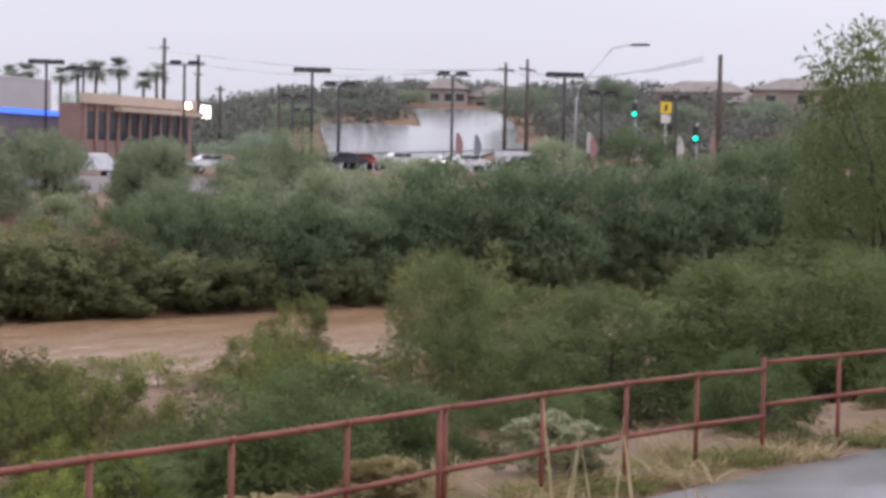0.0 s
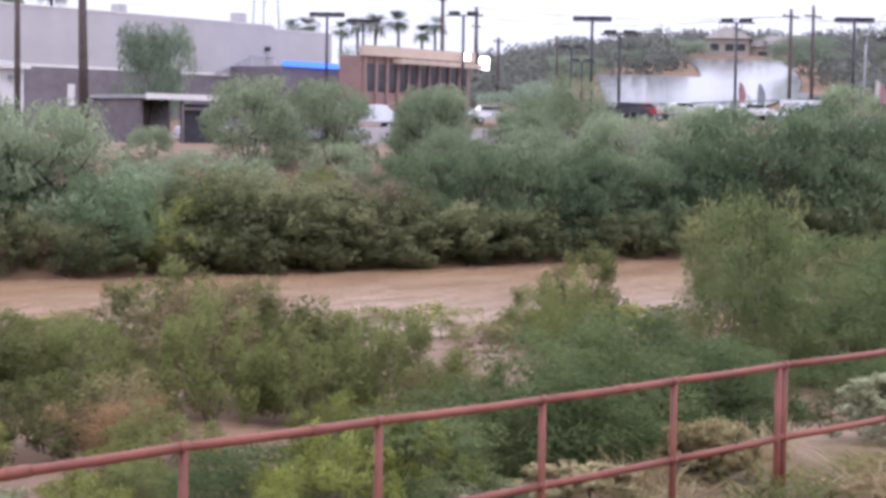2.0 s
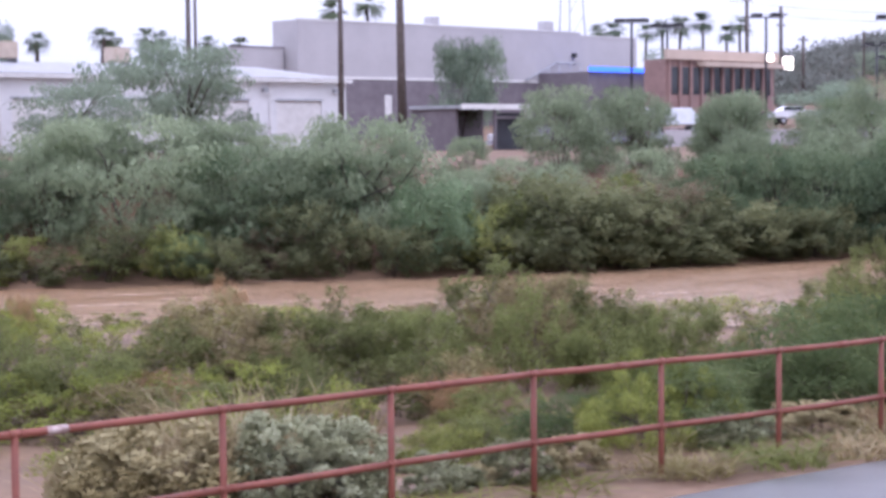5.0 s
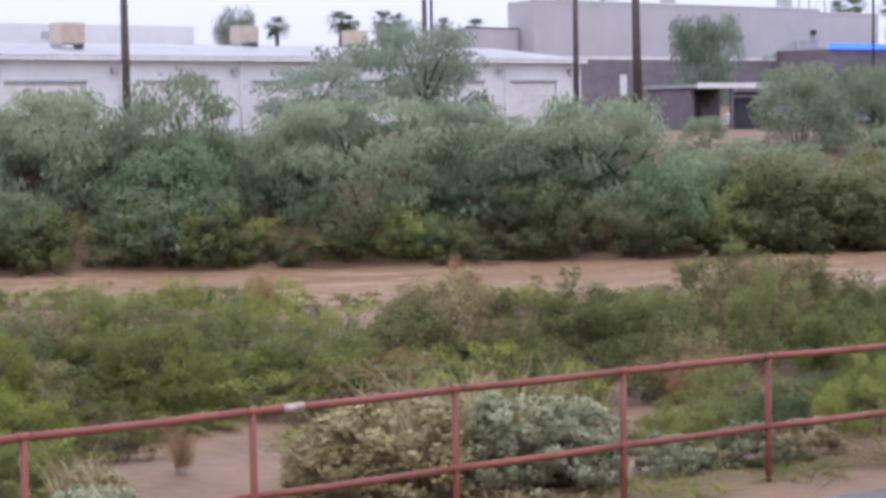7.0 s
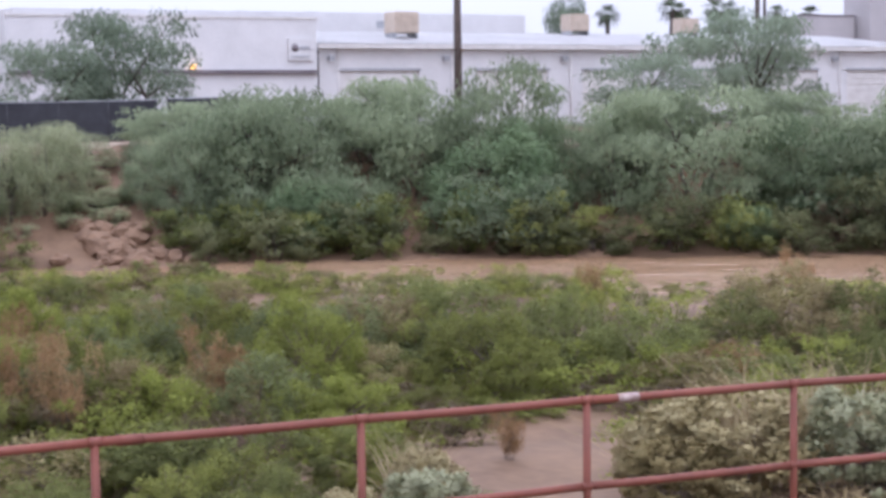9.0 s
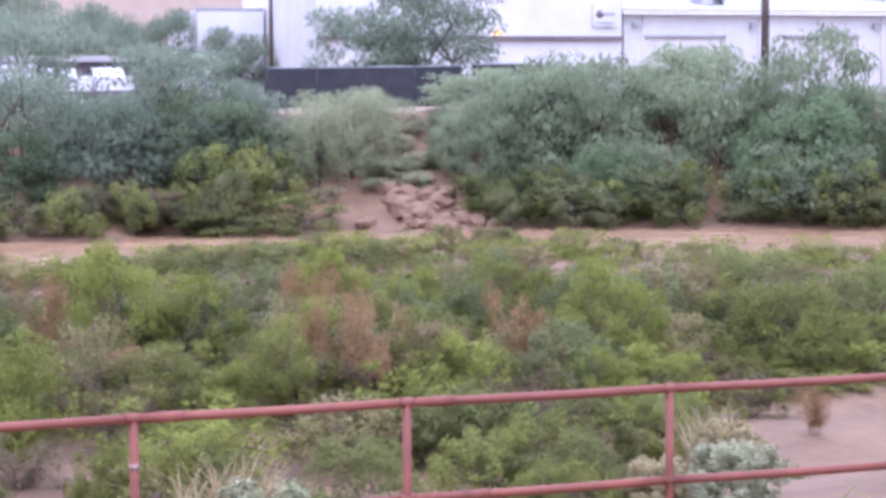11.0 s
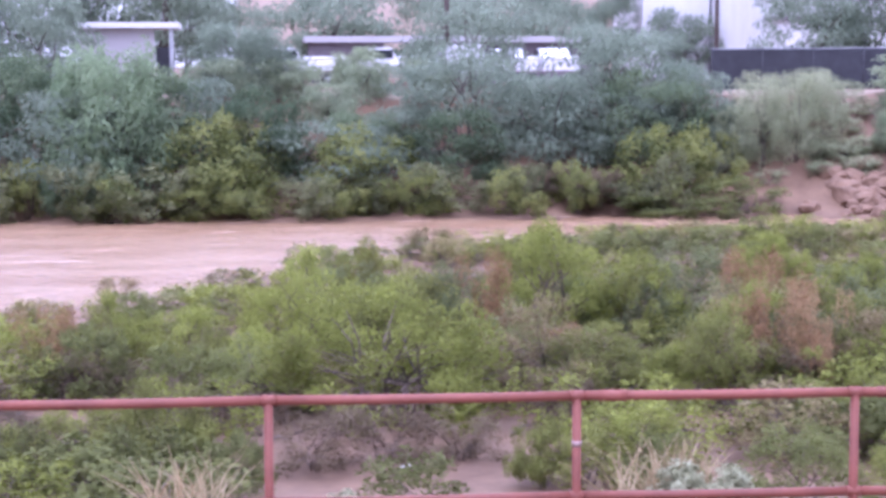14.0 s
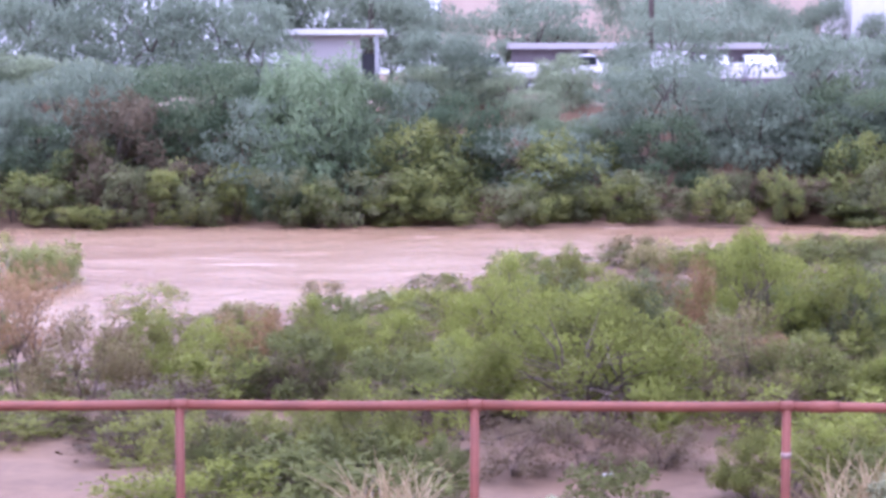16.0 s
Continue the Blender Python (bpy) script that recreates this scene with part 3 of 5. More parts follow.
WILLOWS = [
    (59.6, 49.4, 5.4, 4.1), (40.8, 62.3, 6.4, 5), (49.4, 55.4, 2.2, 1.5), (-7.4, 69, 6.3, 6.5), (-8.7, 67, 3, 2.5), (33.3, 65.2, 5, 3.2),
    (49.8, 55.2, 3, 1.8),
]
FAR_SHRUBS = [
    (-2.6, 68, 4.7, 4.1), (3.4, 68.5, 5.5, 3.6), (5.2, 67, 2.6, 2), (15.9, 68, 4, 3.6), (-17.3, 69, 4.1, 2.9), (1.9, 67, 3.3, 2.2),
    (-2.3, 69, 4.7, 3.5), (18.1, 69, 3.7, 3.3), (27.6, 67, 3.2, 2.1), (65.9, 46.5, 5.8, 4.6), (68.9, 45.6, 3.7, 3.7), (54.2, 51.8, 4.3, 3.7),
    (67.7, 46.1, 7, 4), (72.3, 44.5, 6.1, 3.6), (76.6, 42.8, 4.5, 2.6), (69.5, 45.5, 6.1, 3.2), (74.5, 43.6, 6.3, 3.3), (79.1, 41.8, 5.6, 2.8),
    (65.7, 46.6, 6.3, 3.6), (71.6, 44.8, 6.2, 2.2), (77.4, 42.6, 5.9, 2.1), (32.8, 64, 3.2, 2.1), (29.1, 66, 4.5, 2.7), (43.6, 59.7, 3.8, 1.9),
    (41.5, 63, 4.6, 1.9),
]
BROWN_SHRUBS = [
    (-12.8, 67.5, 3.5, 2.6), (-15.9, 68.3, 4.8, 5.3), (11.1, 68.7, 3.6, 1.7), (12.9, 68, 2.9, 1.7), (53.2, 53.1, 3, 2.2), (71.3, 45.4, 4.6, 3.9),
]
PALE_SHRUBS = [
    (22.6, 74, 6.4, 2.2), (28.4, 72, 2.6, 2.7), (25.2, 70, 2.3, 0.8), (25.9, 75, 3.7, 1.6),
]
UPPER_TREES = [
    (34.2, 92, 9.7, 7.3), (29.2, 91, 7.5, 5.5), (78.6, 93, 13, 8.4), (69.1, 91, 8.9, 5), (98.7, 85.3, 5, 8.4), (107.2, 91.9, 5.8, 9.3),
    (13.3, 104, 10.3, 5.8), (24.8, 122, 4.8, 6.5), (3.1, 105, 11.8, 6.2), (18.8, 112, 5.9, 5.7), (-6.8, 103, 10.3, 6.4), (29.6, 120, 6.1, 5.3),
    (32.8, 118, 3.6, 5.2), (99.5, 148.6, 5.1, 12.7), (135.8, 77, 10.5, 5), (239.2, 173.2, 13.2, 9.5), (307.4, 113.7, 8.8, 9.9), (331.2, 178.9, 14.7, 3.5),
    (353.2, 180.5, 17.9, 3.9), (319.4, 136.3, 15.6, 6.9), (316.1, 89.2, 12.6, 6.7), (311.2, 103.7, 13.6, 5.3), (282.8, 162.6, 11.8, 5.1),
]
NEAR_SHRUBS = [
    (0.2, 17.2, 4.3, 2.5), (-0.8, 25.6, 2.9, 2.4), (4.2, 26.2, 3.2, 2.7), (0.7, 29.3, 2.4, 2.3), (-4.4, 22.2, 2.4, 1.9), (-6.2, 21.9, 2.2, 1.5),
    (-7.6, 22.4, 2, 1.6), (-1.8, 20.8, 1.7, 1.3), (5.9, 25.3, 2.2, 2.1), (-3, 24.3, 2.4, 1.3), (10.5, 32.8, 1.9, 2), (7.3, 21.7, 2.6, 1.8),
    (10.5, 32.9, 1.9, 2), (6.9, 20.3, 2.6, 2.1), (10.7, 25.9, 2.6, 1.9), (5, 18.3, 2, 1.2), (13.2, 27.3, 2.7, 2), (8.7, 17.9, 2.2, 1.5),
    (12.5, 20.2, 2.7, 2.5), (10.7, 16.7, 1.8, 1.3), (4.4, 29.9, 2.8, 2.3), (13.8, 30.1, 3.4, 1.9), (14.6, 26.8, 2.7, 2.1), (14.1, 23.5, 3, 1.7),
    (8.2, 21.2, 2.4, 2), (10.9, 32.5, 2.4, 1.9), (11.8, 17, 2.5, 1.2),
]
NEAR_SHRUBS_B = [
    (8.6, 18.6, 2.3, 1.4), (16.8, 21.3, 3.4, 1.5), (20.8, 24.4, 2.8, 1.5), (23.7, 22.2, 3, 1.6), (26.1, 21.9, 3.3, 1.8), (17.9, 26.7, 3.1, 1.8),
    (19.3, 19.4, 2.7, 1.5), (24.4, 19, 1.9, 1.2), (26.3, 23.7, 3.3, 1.9), (27.1, 20.7, 3.1, 2.2), (27.9, 17.9, 2.5, 1.6), (33.6, 21.1, 3.7, 2.3),
    (34.5, 20, 2.8, 2), (33.8, 18.5, 3.3, 1.9), (34.4, 17.8, 2.2, 1.8), (17.9, 23.7, 3.1, 1.9), (16.2, 24.2, 3.1, 1.9), (19.2, 22, 2.6, 1.7),
    (24.1, 17.7, 1.9, 0.9), (20.4, 20.7, 2.8, 1.4), (13.6, 20.2, 2.1, 1.3), (49.8, 20.1, 2.6, 2.4), (48.2, 20.6, 2.2, 1.6), (46.6, 19.8, 2.4, 1.3), (29.3, 16.4, 3, 2.2), (29.6, 14.5, 2.3, 1.7), (31.5, 13.4, 2.3, 1.7),
    (27.8, 14.7, 2.4, 2.2), (25.4, 14.7, 2.1, 1.2), (41.3, 15.3, 2.4, 2), (28.9, 13.3, 2.1, 1.6), (30.2, 12.8, 1.7, 1.6), (30.3, 11.3, 1.7, 1.3),
    (23.8, 14.6, 2.6, 1.2), (21.4, 14.5, 2.3, 1.2), (23.5, 11.7, 1.9, 1), (25.2, 20.4, 2.3, 1.1), (27, 19.4, 3, 1.4), (30.1, 10.9, 2.2, 1.3),
    (30, 20.4, 3, 1.3), (-8.2, 20.6, 2.1, 1.7), (-1.8, 19.3, 2, 1.2), (-4.7, 20.3, 2.1, 1.2), (3.8, 19.4, 2, 1.1), (-0.4, 18.5, 1.8, 0.9),
    (2.8, 21.5, 2.2, 1.3),
]
YELLOW_SHRUBS = [
    (14.7, 1.4, 1.5, 1.25), (13.9, 0.8, 1.3, 1.1), (15.3, 1.0, 1.1, 0.95), (-2.7, 22, 1.2, 1.3), (-3.9, 16.1, 1.5, 0.9), (3.6, 1.4, 1, 0.6), (3.2, 12.7, 1.2, 1.1),
    (-3.2, 12.3, 1.8, 1.8), (-4.1, 13.1, 1.9, 1.3),
]
FEATHERY = [
    (18.6, 1.6, 2.4, 1.7), (18.8, 1.8, 2.3, 1.3), (21.9, 2.8, 2.4, 2), (63.6, 21.9, 4.2, 5.4), (42.4, 6.3, 6.5, 3.3), (44.6, 4.3, 6.4, 3.9),
    (45.6, 2.3, 5.1, 3.8), (53, 14.5, 5, 3.2), (51, 11.5, 5, 3.3), (57, 17.5, 5, 3.0), (48.5, 9.2, 5, 3.3), (39.4, 7.4, 3.7, 2.7), (40.2, 10.4, 2.9, 4.3), (28.4, -1, 2.1, 1.5), (28.9, 5.6, 2.4, 2),
]
BRITTLEBUSH = [
    (8.3, 1.8, 2.3, 1.1), (9.1, 0.8, 1.7, 1.1), (8.1, 2.8, 0.9, 0.9), (9.5, 0.8, 1.3, 1), (10.1, 11, 1.3, 1), (1.1, 1.1, 1.2, 0.6),
    (17.5, 10.7, 2, 0.9), (18.6, 10, 1.6, 0.8), (11.3, 0.6, 0.6, 0.3), (14.8, 0.4, 1, 0.5), (16.3, 0.2, 1.5, 0.5), (15.5, 0.5, 1, 0.4),
    (18.3, 0.1, 1, 0.7), (22.3, -0.3, 1.8, 0.9), (18.5, 0, 1.1, 0.7), (11, 0.6, 0.6, 0.3), (9.8, 0.7, 0.7, 0.3), (-1.4, 1.4, 0.5, 0.4),
    (7.4, 1.4, 1.2, 0.7), (4.65, 0.8, 1.1, 0.75), (4.2, 1.1, 0.8, 0.6), (11.6, 0.5, 1.0, 0.55), (12.4, 0.4, 0.9, 0.5), (10.6, 0.6, 0.8, 0.5),
]
RUSTY_SHRUBS = [
    (21, 19.3, 1.6, 1), (21, 18.1, 1.3, 0.9), (-9.5, 21.4, 1.9, 2.5), (6.6, 19, 1.5, 2.2), (7.2, 18.2, 1.3, 2.0), (7.3, 22.3, 1.5, 2.3), (10.4, 19.5, 1.4, 2.0), (2.6, 23.6, 1.3, 2.2),
    (20.5, 19.2, 1, 0.7), (12.7, 13.2, 0.8, 1), (-5.4, 21.5, 1.4, 1.6), (3.6, 22, 1.3, 1), (24.5, 13.5, 1.2, 1), (23.6, 13.4, 1.5, 1),
    (28.8, 35.6, 1, 1.5), (38.9, 38.4, 1.7, 2.7),
]
FRONT_BRUSH = [
    (-4.9, 12.7, 1.4, 1), (-3, 12.2, 1.8, 1.1), (-2.1, 12.3, 0.9, 0.9), (2.3, 12.1, 1.8, 1.1), (3.1, 11.9, 1.3, 1), (-5.5, 12.9, 1.4, 1.2),
    (2.4, 2.9, 1.2, 0.8), (6.4, 10.9, 1.8, 1.1), (3.9, 1.8, 1, 0.7), (1.8, 12.1, 1.1, 1.2), (-2.2, 11.6, 1.1, 1.1), (7.3, 11.3, 1.9, 1.2),
    (7.3, 13.6, 2.4, 1.2), (6, 14.3, 2.1, 1.1), (8.5, 12.7, 2.1, 1.1), (9.8, 12.7, 1.6, 1.1), (10.2, 13.2, 1.6, 1.2), (13.8, 17.8, 2, 0.8),
    (21, 9.8, 1.4, 0.8), (20.5, 10.3, 1.5, 0.7), (21, 8.1, 1.4, 0.9), (21.5, 10.8, 1.9, 0.9), (24.4, 8.9, 1.9, 0.9), (22, 4.8, 1.5, 0.8), (18.5, 7.2, 1.8, 1.0), (16.5, 6.2, 1.5, 0.9), (19.8, 5.4, 1.6, 0.9), (14.6, 8.4, 1.7, 0.9),
]
ISLET_SHRUB = [
    (-14.1, 44.8, 3.2, 2.8), (-15.2, 44.8, 2, 2.4),
]
BROWN_BRUSH = [
    (-1.1, 13.9, 1.6, 0.9), (-0.1, 14.2, 1.5, 0.9), (0.9, 14, 1.5, 0.9), (-5.1, 13.3, 1.1, 0.9), (-7, 17.2, 1.9, 0.7), (-2.9, 15.7, 1.5, 0.8),
    (2.6, 15.7, 1.3, 1), (6.4, 18.5, 1.9, 1.2), (2.6, 17.2, 1.4, 1.1), (-4.4, 20.2, 1.9, 1), (7.6, 20.1, 1.9, 1.4), (9.1, 15.5, 1.9, 1.1),
]
NEAR_SHRUBS_B = [(x, y, w * 1.08, h * 1.22) for x, y, w, h in NEAR_SHRUBS_B]
MESQUITES_B = [(x, y - 2.0, w * 1.05, h * 1.3) for x, y, w, h in MESQUITES_B]
# belts of trees and brush along the far bank, with a gap where it has slumped
belt = random.Random(41)
tree_belt, dark_belt, shrub_belt, crest_belt = [], [], [], []
for i in range(64):
    x = -42 + 2.5 * i + belt.uniform(-1, 1)
    if 18.5 < x < 27.5:
        continue
    low = 0.75 if x > 60 or -1 < x < 8 else 1.0
    row = (x, along(FAR_EDGE, x) + belt.uniform(3.0, 7.5), belt.uniform(4.0, 8.5), belt.uniform(2.8, 5.6) * low)
    if 60 < x < 75:
        continue
    if x > 60:
        row = (x, along(FAR_EDGE, x) + belt.uniform(2.0, 5.0), belt.uniform(4.4, 6.4), belt.uniform(4.2, 6.0))
    (dark_belt if x > 66 or belt.random() < 0.4 else tree_belt).append(row)
for i in range(96):
    x = -36 + 1.6 * i + belt.uniform(-0.8, 0.8)
    if 20.5 < x < 26.5:
        continue
    shrub_belt.append((x, along(FAR_EDGE, x) + belt.uniform(0.3, 1.9), belt.uniform(2.0, 4.6), belt.uniform(1.0, 3.0)))
for i in range(40):
    x = -45 + 3.2 * i + belt.uniform(-1.4, 1.4)
    if 19 < x < 29 or -11.5 < x < -4 or -1 < x < 9 or 12 < x < 16 or x > 60:
        continue
    crest_belt.append((x, along(FAR_EDGE, x) + belt.uniform(9, 13), belt.uniform(4, 7), belt.uniform(2.2, 3.6)))
bend_belt = [(x, along(FAR_EDGE, x) + belt.uniform(8, 12), belt.uniform(4.5, 6), belt.uniform(3.4, 4.6)) for x in (83, 88, 93, 99, 106)]
bend_belt += [(x, along(FAR_EDGE, x) + belt.uniform(14, 20), belt.uniform(4.5, 6.5), belt.uniform(3.6, 5.0)) for x in (86, 94, 103, 112, 122)]
bend_belt += [(x, along(FAR_EDGE, x) + belt.uniform(4, 7), belt.uniform(4, 6), belt.uniform(2.0, 3.0)) for x in (56, 59, 62, 65, 68)]
wall_of_trees = [(-42 + 5.2 * i, belt.uniform(102, 112), belt.uniform(9, 12), belt.uniform(8, 10.5)) for i in range(8)] + [(12, 118, 10, 8), (20, 124, 10, 7), (36, 116, 7, 5.5)]
bend_belt += [(73.5, 53.6, 5.2, 4.5), (78.1, 52.1, 5.1, 4.4), (83.6, 50.2, 4.3, 3.8), (83.4, 43.4, 5.3, 5.5), (88.3, 41.6, 5.8, 6.2), (67.9, 55, 2.9, 2.3), (64.6, 52.5, 4.1, 2.4), (69.8, 50.6, 3.8, 2.7), (75.2, 49.4, 4.3, 3.2), (81.2, 47.3, 4.6, 3.7), (60.6, 53.2, 4.1, 3.5), (61.3, 56.9, 4.1, 2.2), (57.9, 58.9, 4, 2.6)]
low_bank = [(60.5 + 1.25 * i, along(FAR_EDGE, 60.5 + 1.25 * i) + belt.uniform(1.2, 4.4), belt.uniform(2.6, 4.2), belt.uniform(2.4, 3.9)) for i in range(11)]
slope_tufts = [(belt.uniform(18.5, 27), 66 + belt.uniform(3, 9), belt.uniform(1.4, 3.0), belt.uniform(0.5, 1.3)) for _ in range(34)]
rail_brush = [(x, rail_y(x) + belt.uniform(1.6, 5.5), belt.uniform(1.5, 2.6), belt.uniform(0.9, 1.6)) for x in (15, 17.2, 19, 20.5, 22, 23.3, 24.6, 26, 27.5, 29, 30.5, 32, 34, 36)]
plants("mesquite_tree", "tree", "grey-green mesquite tree with drooping fine foliage on the far bank", [p for p in MESQUITES_A + tree_belt + bend_belt if p[0] >= 22], "dome", M_MESQ, 6000, 0.051, 0.0122, 2.0, 0.013, 4, "far bank trees", seed=11, variants=4)
# same mesquites, in the leaf colour that holds the haze
plants("mesquite_tree", "tree", "mesquite tree crowded on the far bank, leaves tinted for haze", [p for p in MESQUITES_A + tree_belt if p[0] < 22], "dome", M_HAZEMESQ, 5600, 0.052, 0.0125, 1.6, 0.013, 4, "far bank trees", seed=43, variants=4)
plants("mesquite_tree", "tree", "dense dark green mesquite tree at the river bend", MESQUITES_B + dark_belt, "dome", M_MESQ_DARK, 7000, 0.048, 0.012, 1.5, 0.013, 4, "river bend trees", seed=12)
plants("willow_tree", "tree", "soft green willow with hanging branches at the water", WILLOWS, "weep", M_WILLOW, 10000, 0.045, 0.013, 1.1, 0.012, 4, "bank willows", seed=13)
plants("bank_shrub", "shrub", "olive yellow-green shrub at the far water edge", [p for p in FAR_SHRUBS + shrub_belt[::2] if p[0] < 50] + low_bank[1::2], "shrub", M_FARSHRUB, 2900, 0.052, 0.0235, 0.0, 0.010, 5, "far bank shrubs", seed=14)
plants("bank_shrub", "shrub", "olive brown-green shrub at the far water edge", shrub_belt[1::2] + [p for p in FAR_SHRUBS + shrub_belt[::2] if p[0] >= 50] + low_bank[::2], "shrub", M_OLIVE, 2900, 0.052, 0.0235, 0.0, 0.010, 5, "far bank shrubs", seed=34)
plants("dry_shrub", "shrub", "browning half-dry shrub on the far bank", BROWN_SHRUBS, "shrub", M_BROWN, 5500, 0.045, 0.02, 0.0, 0.010, 5, "far bank shrubs", seed=15)
plants("pale_shrub", "shrub", "pale sparse shrub on the eroded far bank", [(21.0, 70.6, 3.0, 4.3), (22.6, 70.9, 3.2, 4.4), (24.0, 71.8, 2.8, 3.8), (19.6, 70.2, 2.6, 3.4), (21.8, 73.6, 3.4, 3.0), (24.4, 74.2, 3.0, 2.6)] + PALE_SHRUBS[1:], "dome", M_PALE, 6500, 0.04, 0.010, 0.1, 0.010, 5, "far bank shrubs", seed=16)
plants("pale_shrub", "shrub", "small pale tuft on the slumped bank", slope_tufts, "spray", M_PALE, 1500, 0.07, 0.022, -0.3, 0.010, 4, "bank tufts", seed=36)
# these trees also take the leaf colour with haze mixed in
plants("shade_tree", "tree", "tall tree behind the far bank, leaves tinted for haze", UPPER_TREES + wall_of_trees, "open", M_HAZEMESQ, 6000, 0.048, 0.0115, 2.0, 0.014, 3, "trees by the lots", seed=17)
plants("mesquite_tree", "tree", "low grey-green mesquite on the bank crest", crest_belt + [(3.6, 80, 3.2, 2.6), (0.6, 77.5, 3.4, 2.3), (4, 77, 3.4, 2.2), (6.6, 77.4, 3.4, 2.3), (2.2, 74.5, 3.6, 2.4)], "open", M_MESQ, 5200, 0.055, 0.0135, 2.0, 0.013, 3, "bank crest trees", seed=37)
plants("seep_willow", "shrub", "bright green bushy seep willow on the sandy terrace", [p for p in NEAR_SHRUBS if p[2] < 2.4], "fan", M_NEAR, 6500, 0.042, 0.0115, -0.5, 0.008, 6, "terrace shrubs", seed=18, wood=M_TWIG, variants=4)
plants("seep_willow", "shrub", "broad bright green seep willow with brown stems", [p for p in NEAR_SHRUBS if p[2] >= 2.4], "fan", M_NEAR, 11500, 0.032, 0.0088, -0.8, 0.010, 13, "terrace shrubs", seed=40, wood=M_TWIG)
plants("desert_broom", "shrub", "dull green desert broom bush on the terrace", [p for i, p in enumerate(NEAR_SHRUBS_B) if i % 4], "fan", M_NEAR_B, 5400, 0.046, 0.0125, -0.4, 0.008, 6, "terrace shrubs", seed=19, wood=M_TWIG, variants=4)
plants("desert_broom", "shrub", "half-dry brown-green broom on the terrace", NEAR_SHRUBS_B[::4], "fan", M_HALFDRY, 5400, 0.042, 0.012, -0.4, 0.008, 6, "terrace shrubs", seed=38, wood=M_TWIG)
plants("dry_brush", "shrub", "low twiggy brown undergrowth on the sand", BROWN_BRUSH, "shrub", M_UNDER, 4200, 0.045, 0.010, -0.4, 0.010, 8, "dry undergrowth", seed=39, wood=M_TWIG)
plants("desert_broom", "shrub", "scrubby olive brush on the slope below the railing", FRONT_BRUSH[::2], "fan", M_NEAR_B, 5000, 0.048, 0.012, -0.4, 0.009, 6, "slope brush", seed=27, wood=M_TWIG)
plants("seep_willow", "shrub", "scrubby green brush on the slope below the railing", FRONT_BRUSH[1::2], "fan", M_NEAR_C, 5000, 0.048, 0.012, -0.4, 0.009, 6, "slope brush", seed=28, wood=M_TWIG)
plants("seep_willow", "shrub", "half-drowned shrub standing in the flood water", ISLET_SHRUB, "spray", M_FARSHRUB, 6000, 0.05, 0.016, -0.2, 0.009, 6, "drowned shrubs", seed=29, wood=M_TWIG, variants=2)
plants("creosote_bush", "shrub", "yellow-green creosote bush beyond the railing", [p for p in YELLOW_SHRUBS if p[0] > 10], "fan", M_YELLOW, 9000, 0.036, 0.0095, -0.6, 0.008, 9, "terrace shrubs", seed=20, wood=M_TWIG)
plants("creosote_bush", "shrub", "olive creosote bush with brown stems on the sand", [p for p in YELLOW_SHRUBS if p[0] <= 10], "fan", M_NEAR_C, 6500, 0.04, 0.0105, -0.6, 0.008, 10, "terrace shrubs", seed=47, wood=M_TWIG)
SAPLINGS = [(x, y, w * 1.35, h) for x, y, w, h in (FEATHERY.pop(8), FEATHERY.pop(3))]
plants("palo_verde", "tree", "thin feathery palo verde sapling with upright sprays", SAPLINGS, "spray", M_SAPLING, 3400, 0.07, 0.007, -0.8, 0.006, 6, "feathery trees", seed=26, wood=M_TWIG, sink=0.1)
plants("palo_verde", "tree", "feathery light green palo verde beyond the railing", FEATHERY + rail_brush, "dome", M_FEATHER, 8000, 0.048, 0.0098, 0.3, 0.010, 5, "feathery trees", seed=21, wood=M_TWIG, sink=0.1)
plants("palo_verde", "tree", "tall palo verde tree past the railing's end", [(60.0, 4.4, 8, 11.5), (50, 4, 8, 4.2), (56, 6, 8, 4.6)], "dome", M_FEATHER, 16000, 0.03, 0.008, 0.2, 0.012, 5, "feathery trees", seed=25, sink=0.1)
plants("brittlebush", "shrub", "silvery grey-green brittlebush below the railing", BRITTLEBUSH[1::2], "cushion", M_BRITTLE, 9000, 0.036, 0.021, -0.3, 0.008, 6, "brittlebushes", seed=22, wood=M_TWIG)
plants("brittlebush", "shrub", "tan-flowered dry brittlebush below the railing", BRITTLEBUSH[::2], "cushion", M_TANBUSH, 9000, 0.038, 0.019, -0.5, 0.008, 6, "brittlebushes", seed=24, wood=M_TWIG)
plants("rusty_shrub", "shrub", "rusty brown dying shrub on the terrace", RUSTY_SHRUBS, "wisp", M_RUST, 4200, 0.045, 0.010, -0.5, 0.010, 6, "dry shrubs", seed=23, wood=M_TWIG)

# the thicket of the inner terrace, crown against crown
thicket = random.Random(61)
thick_a, thick_b, thick_c = [], [], []
for i in range(46):
    x, y = thicket.uniform(-0.5, 17.5), thicket.uniform(17.5, 31)
    if x < 1.5 and y < 20:
        continue
    row = (x, y, thicket.uniform(2.0, 3.4), thicket.uniform(1.4, 2.2))
    (thick_a, thick_b, thick_c, thick_a, thick_b)[i % 5].append(row)
plants("seep_willow", "shrub", "rounded bright green seep willow in the thicket", thick_a, "fan", M_NEAR_C, 6500, 0.040, 0.0115, -0.8, 0.009, 11, "terrace thicket", seed=44, wood=M_TWIG)
plants("desert_broom", "shrub", "dusky green broom in the thicket", thick_b, "fan", M_DARKBROOM, 5500, 0.038, 0.011, -0.3, 0.009, 8, "terrace thicket", seed=45, wood=M_TWIG)
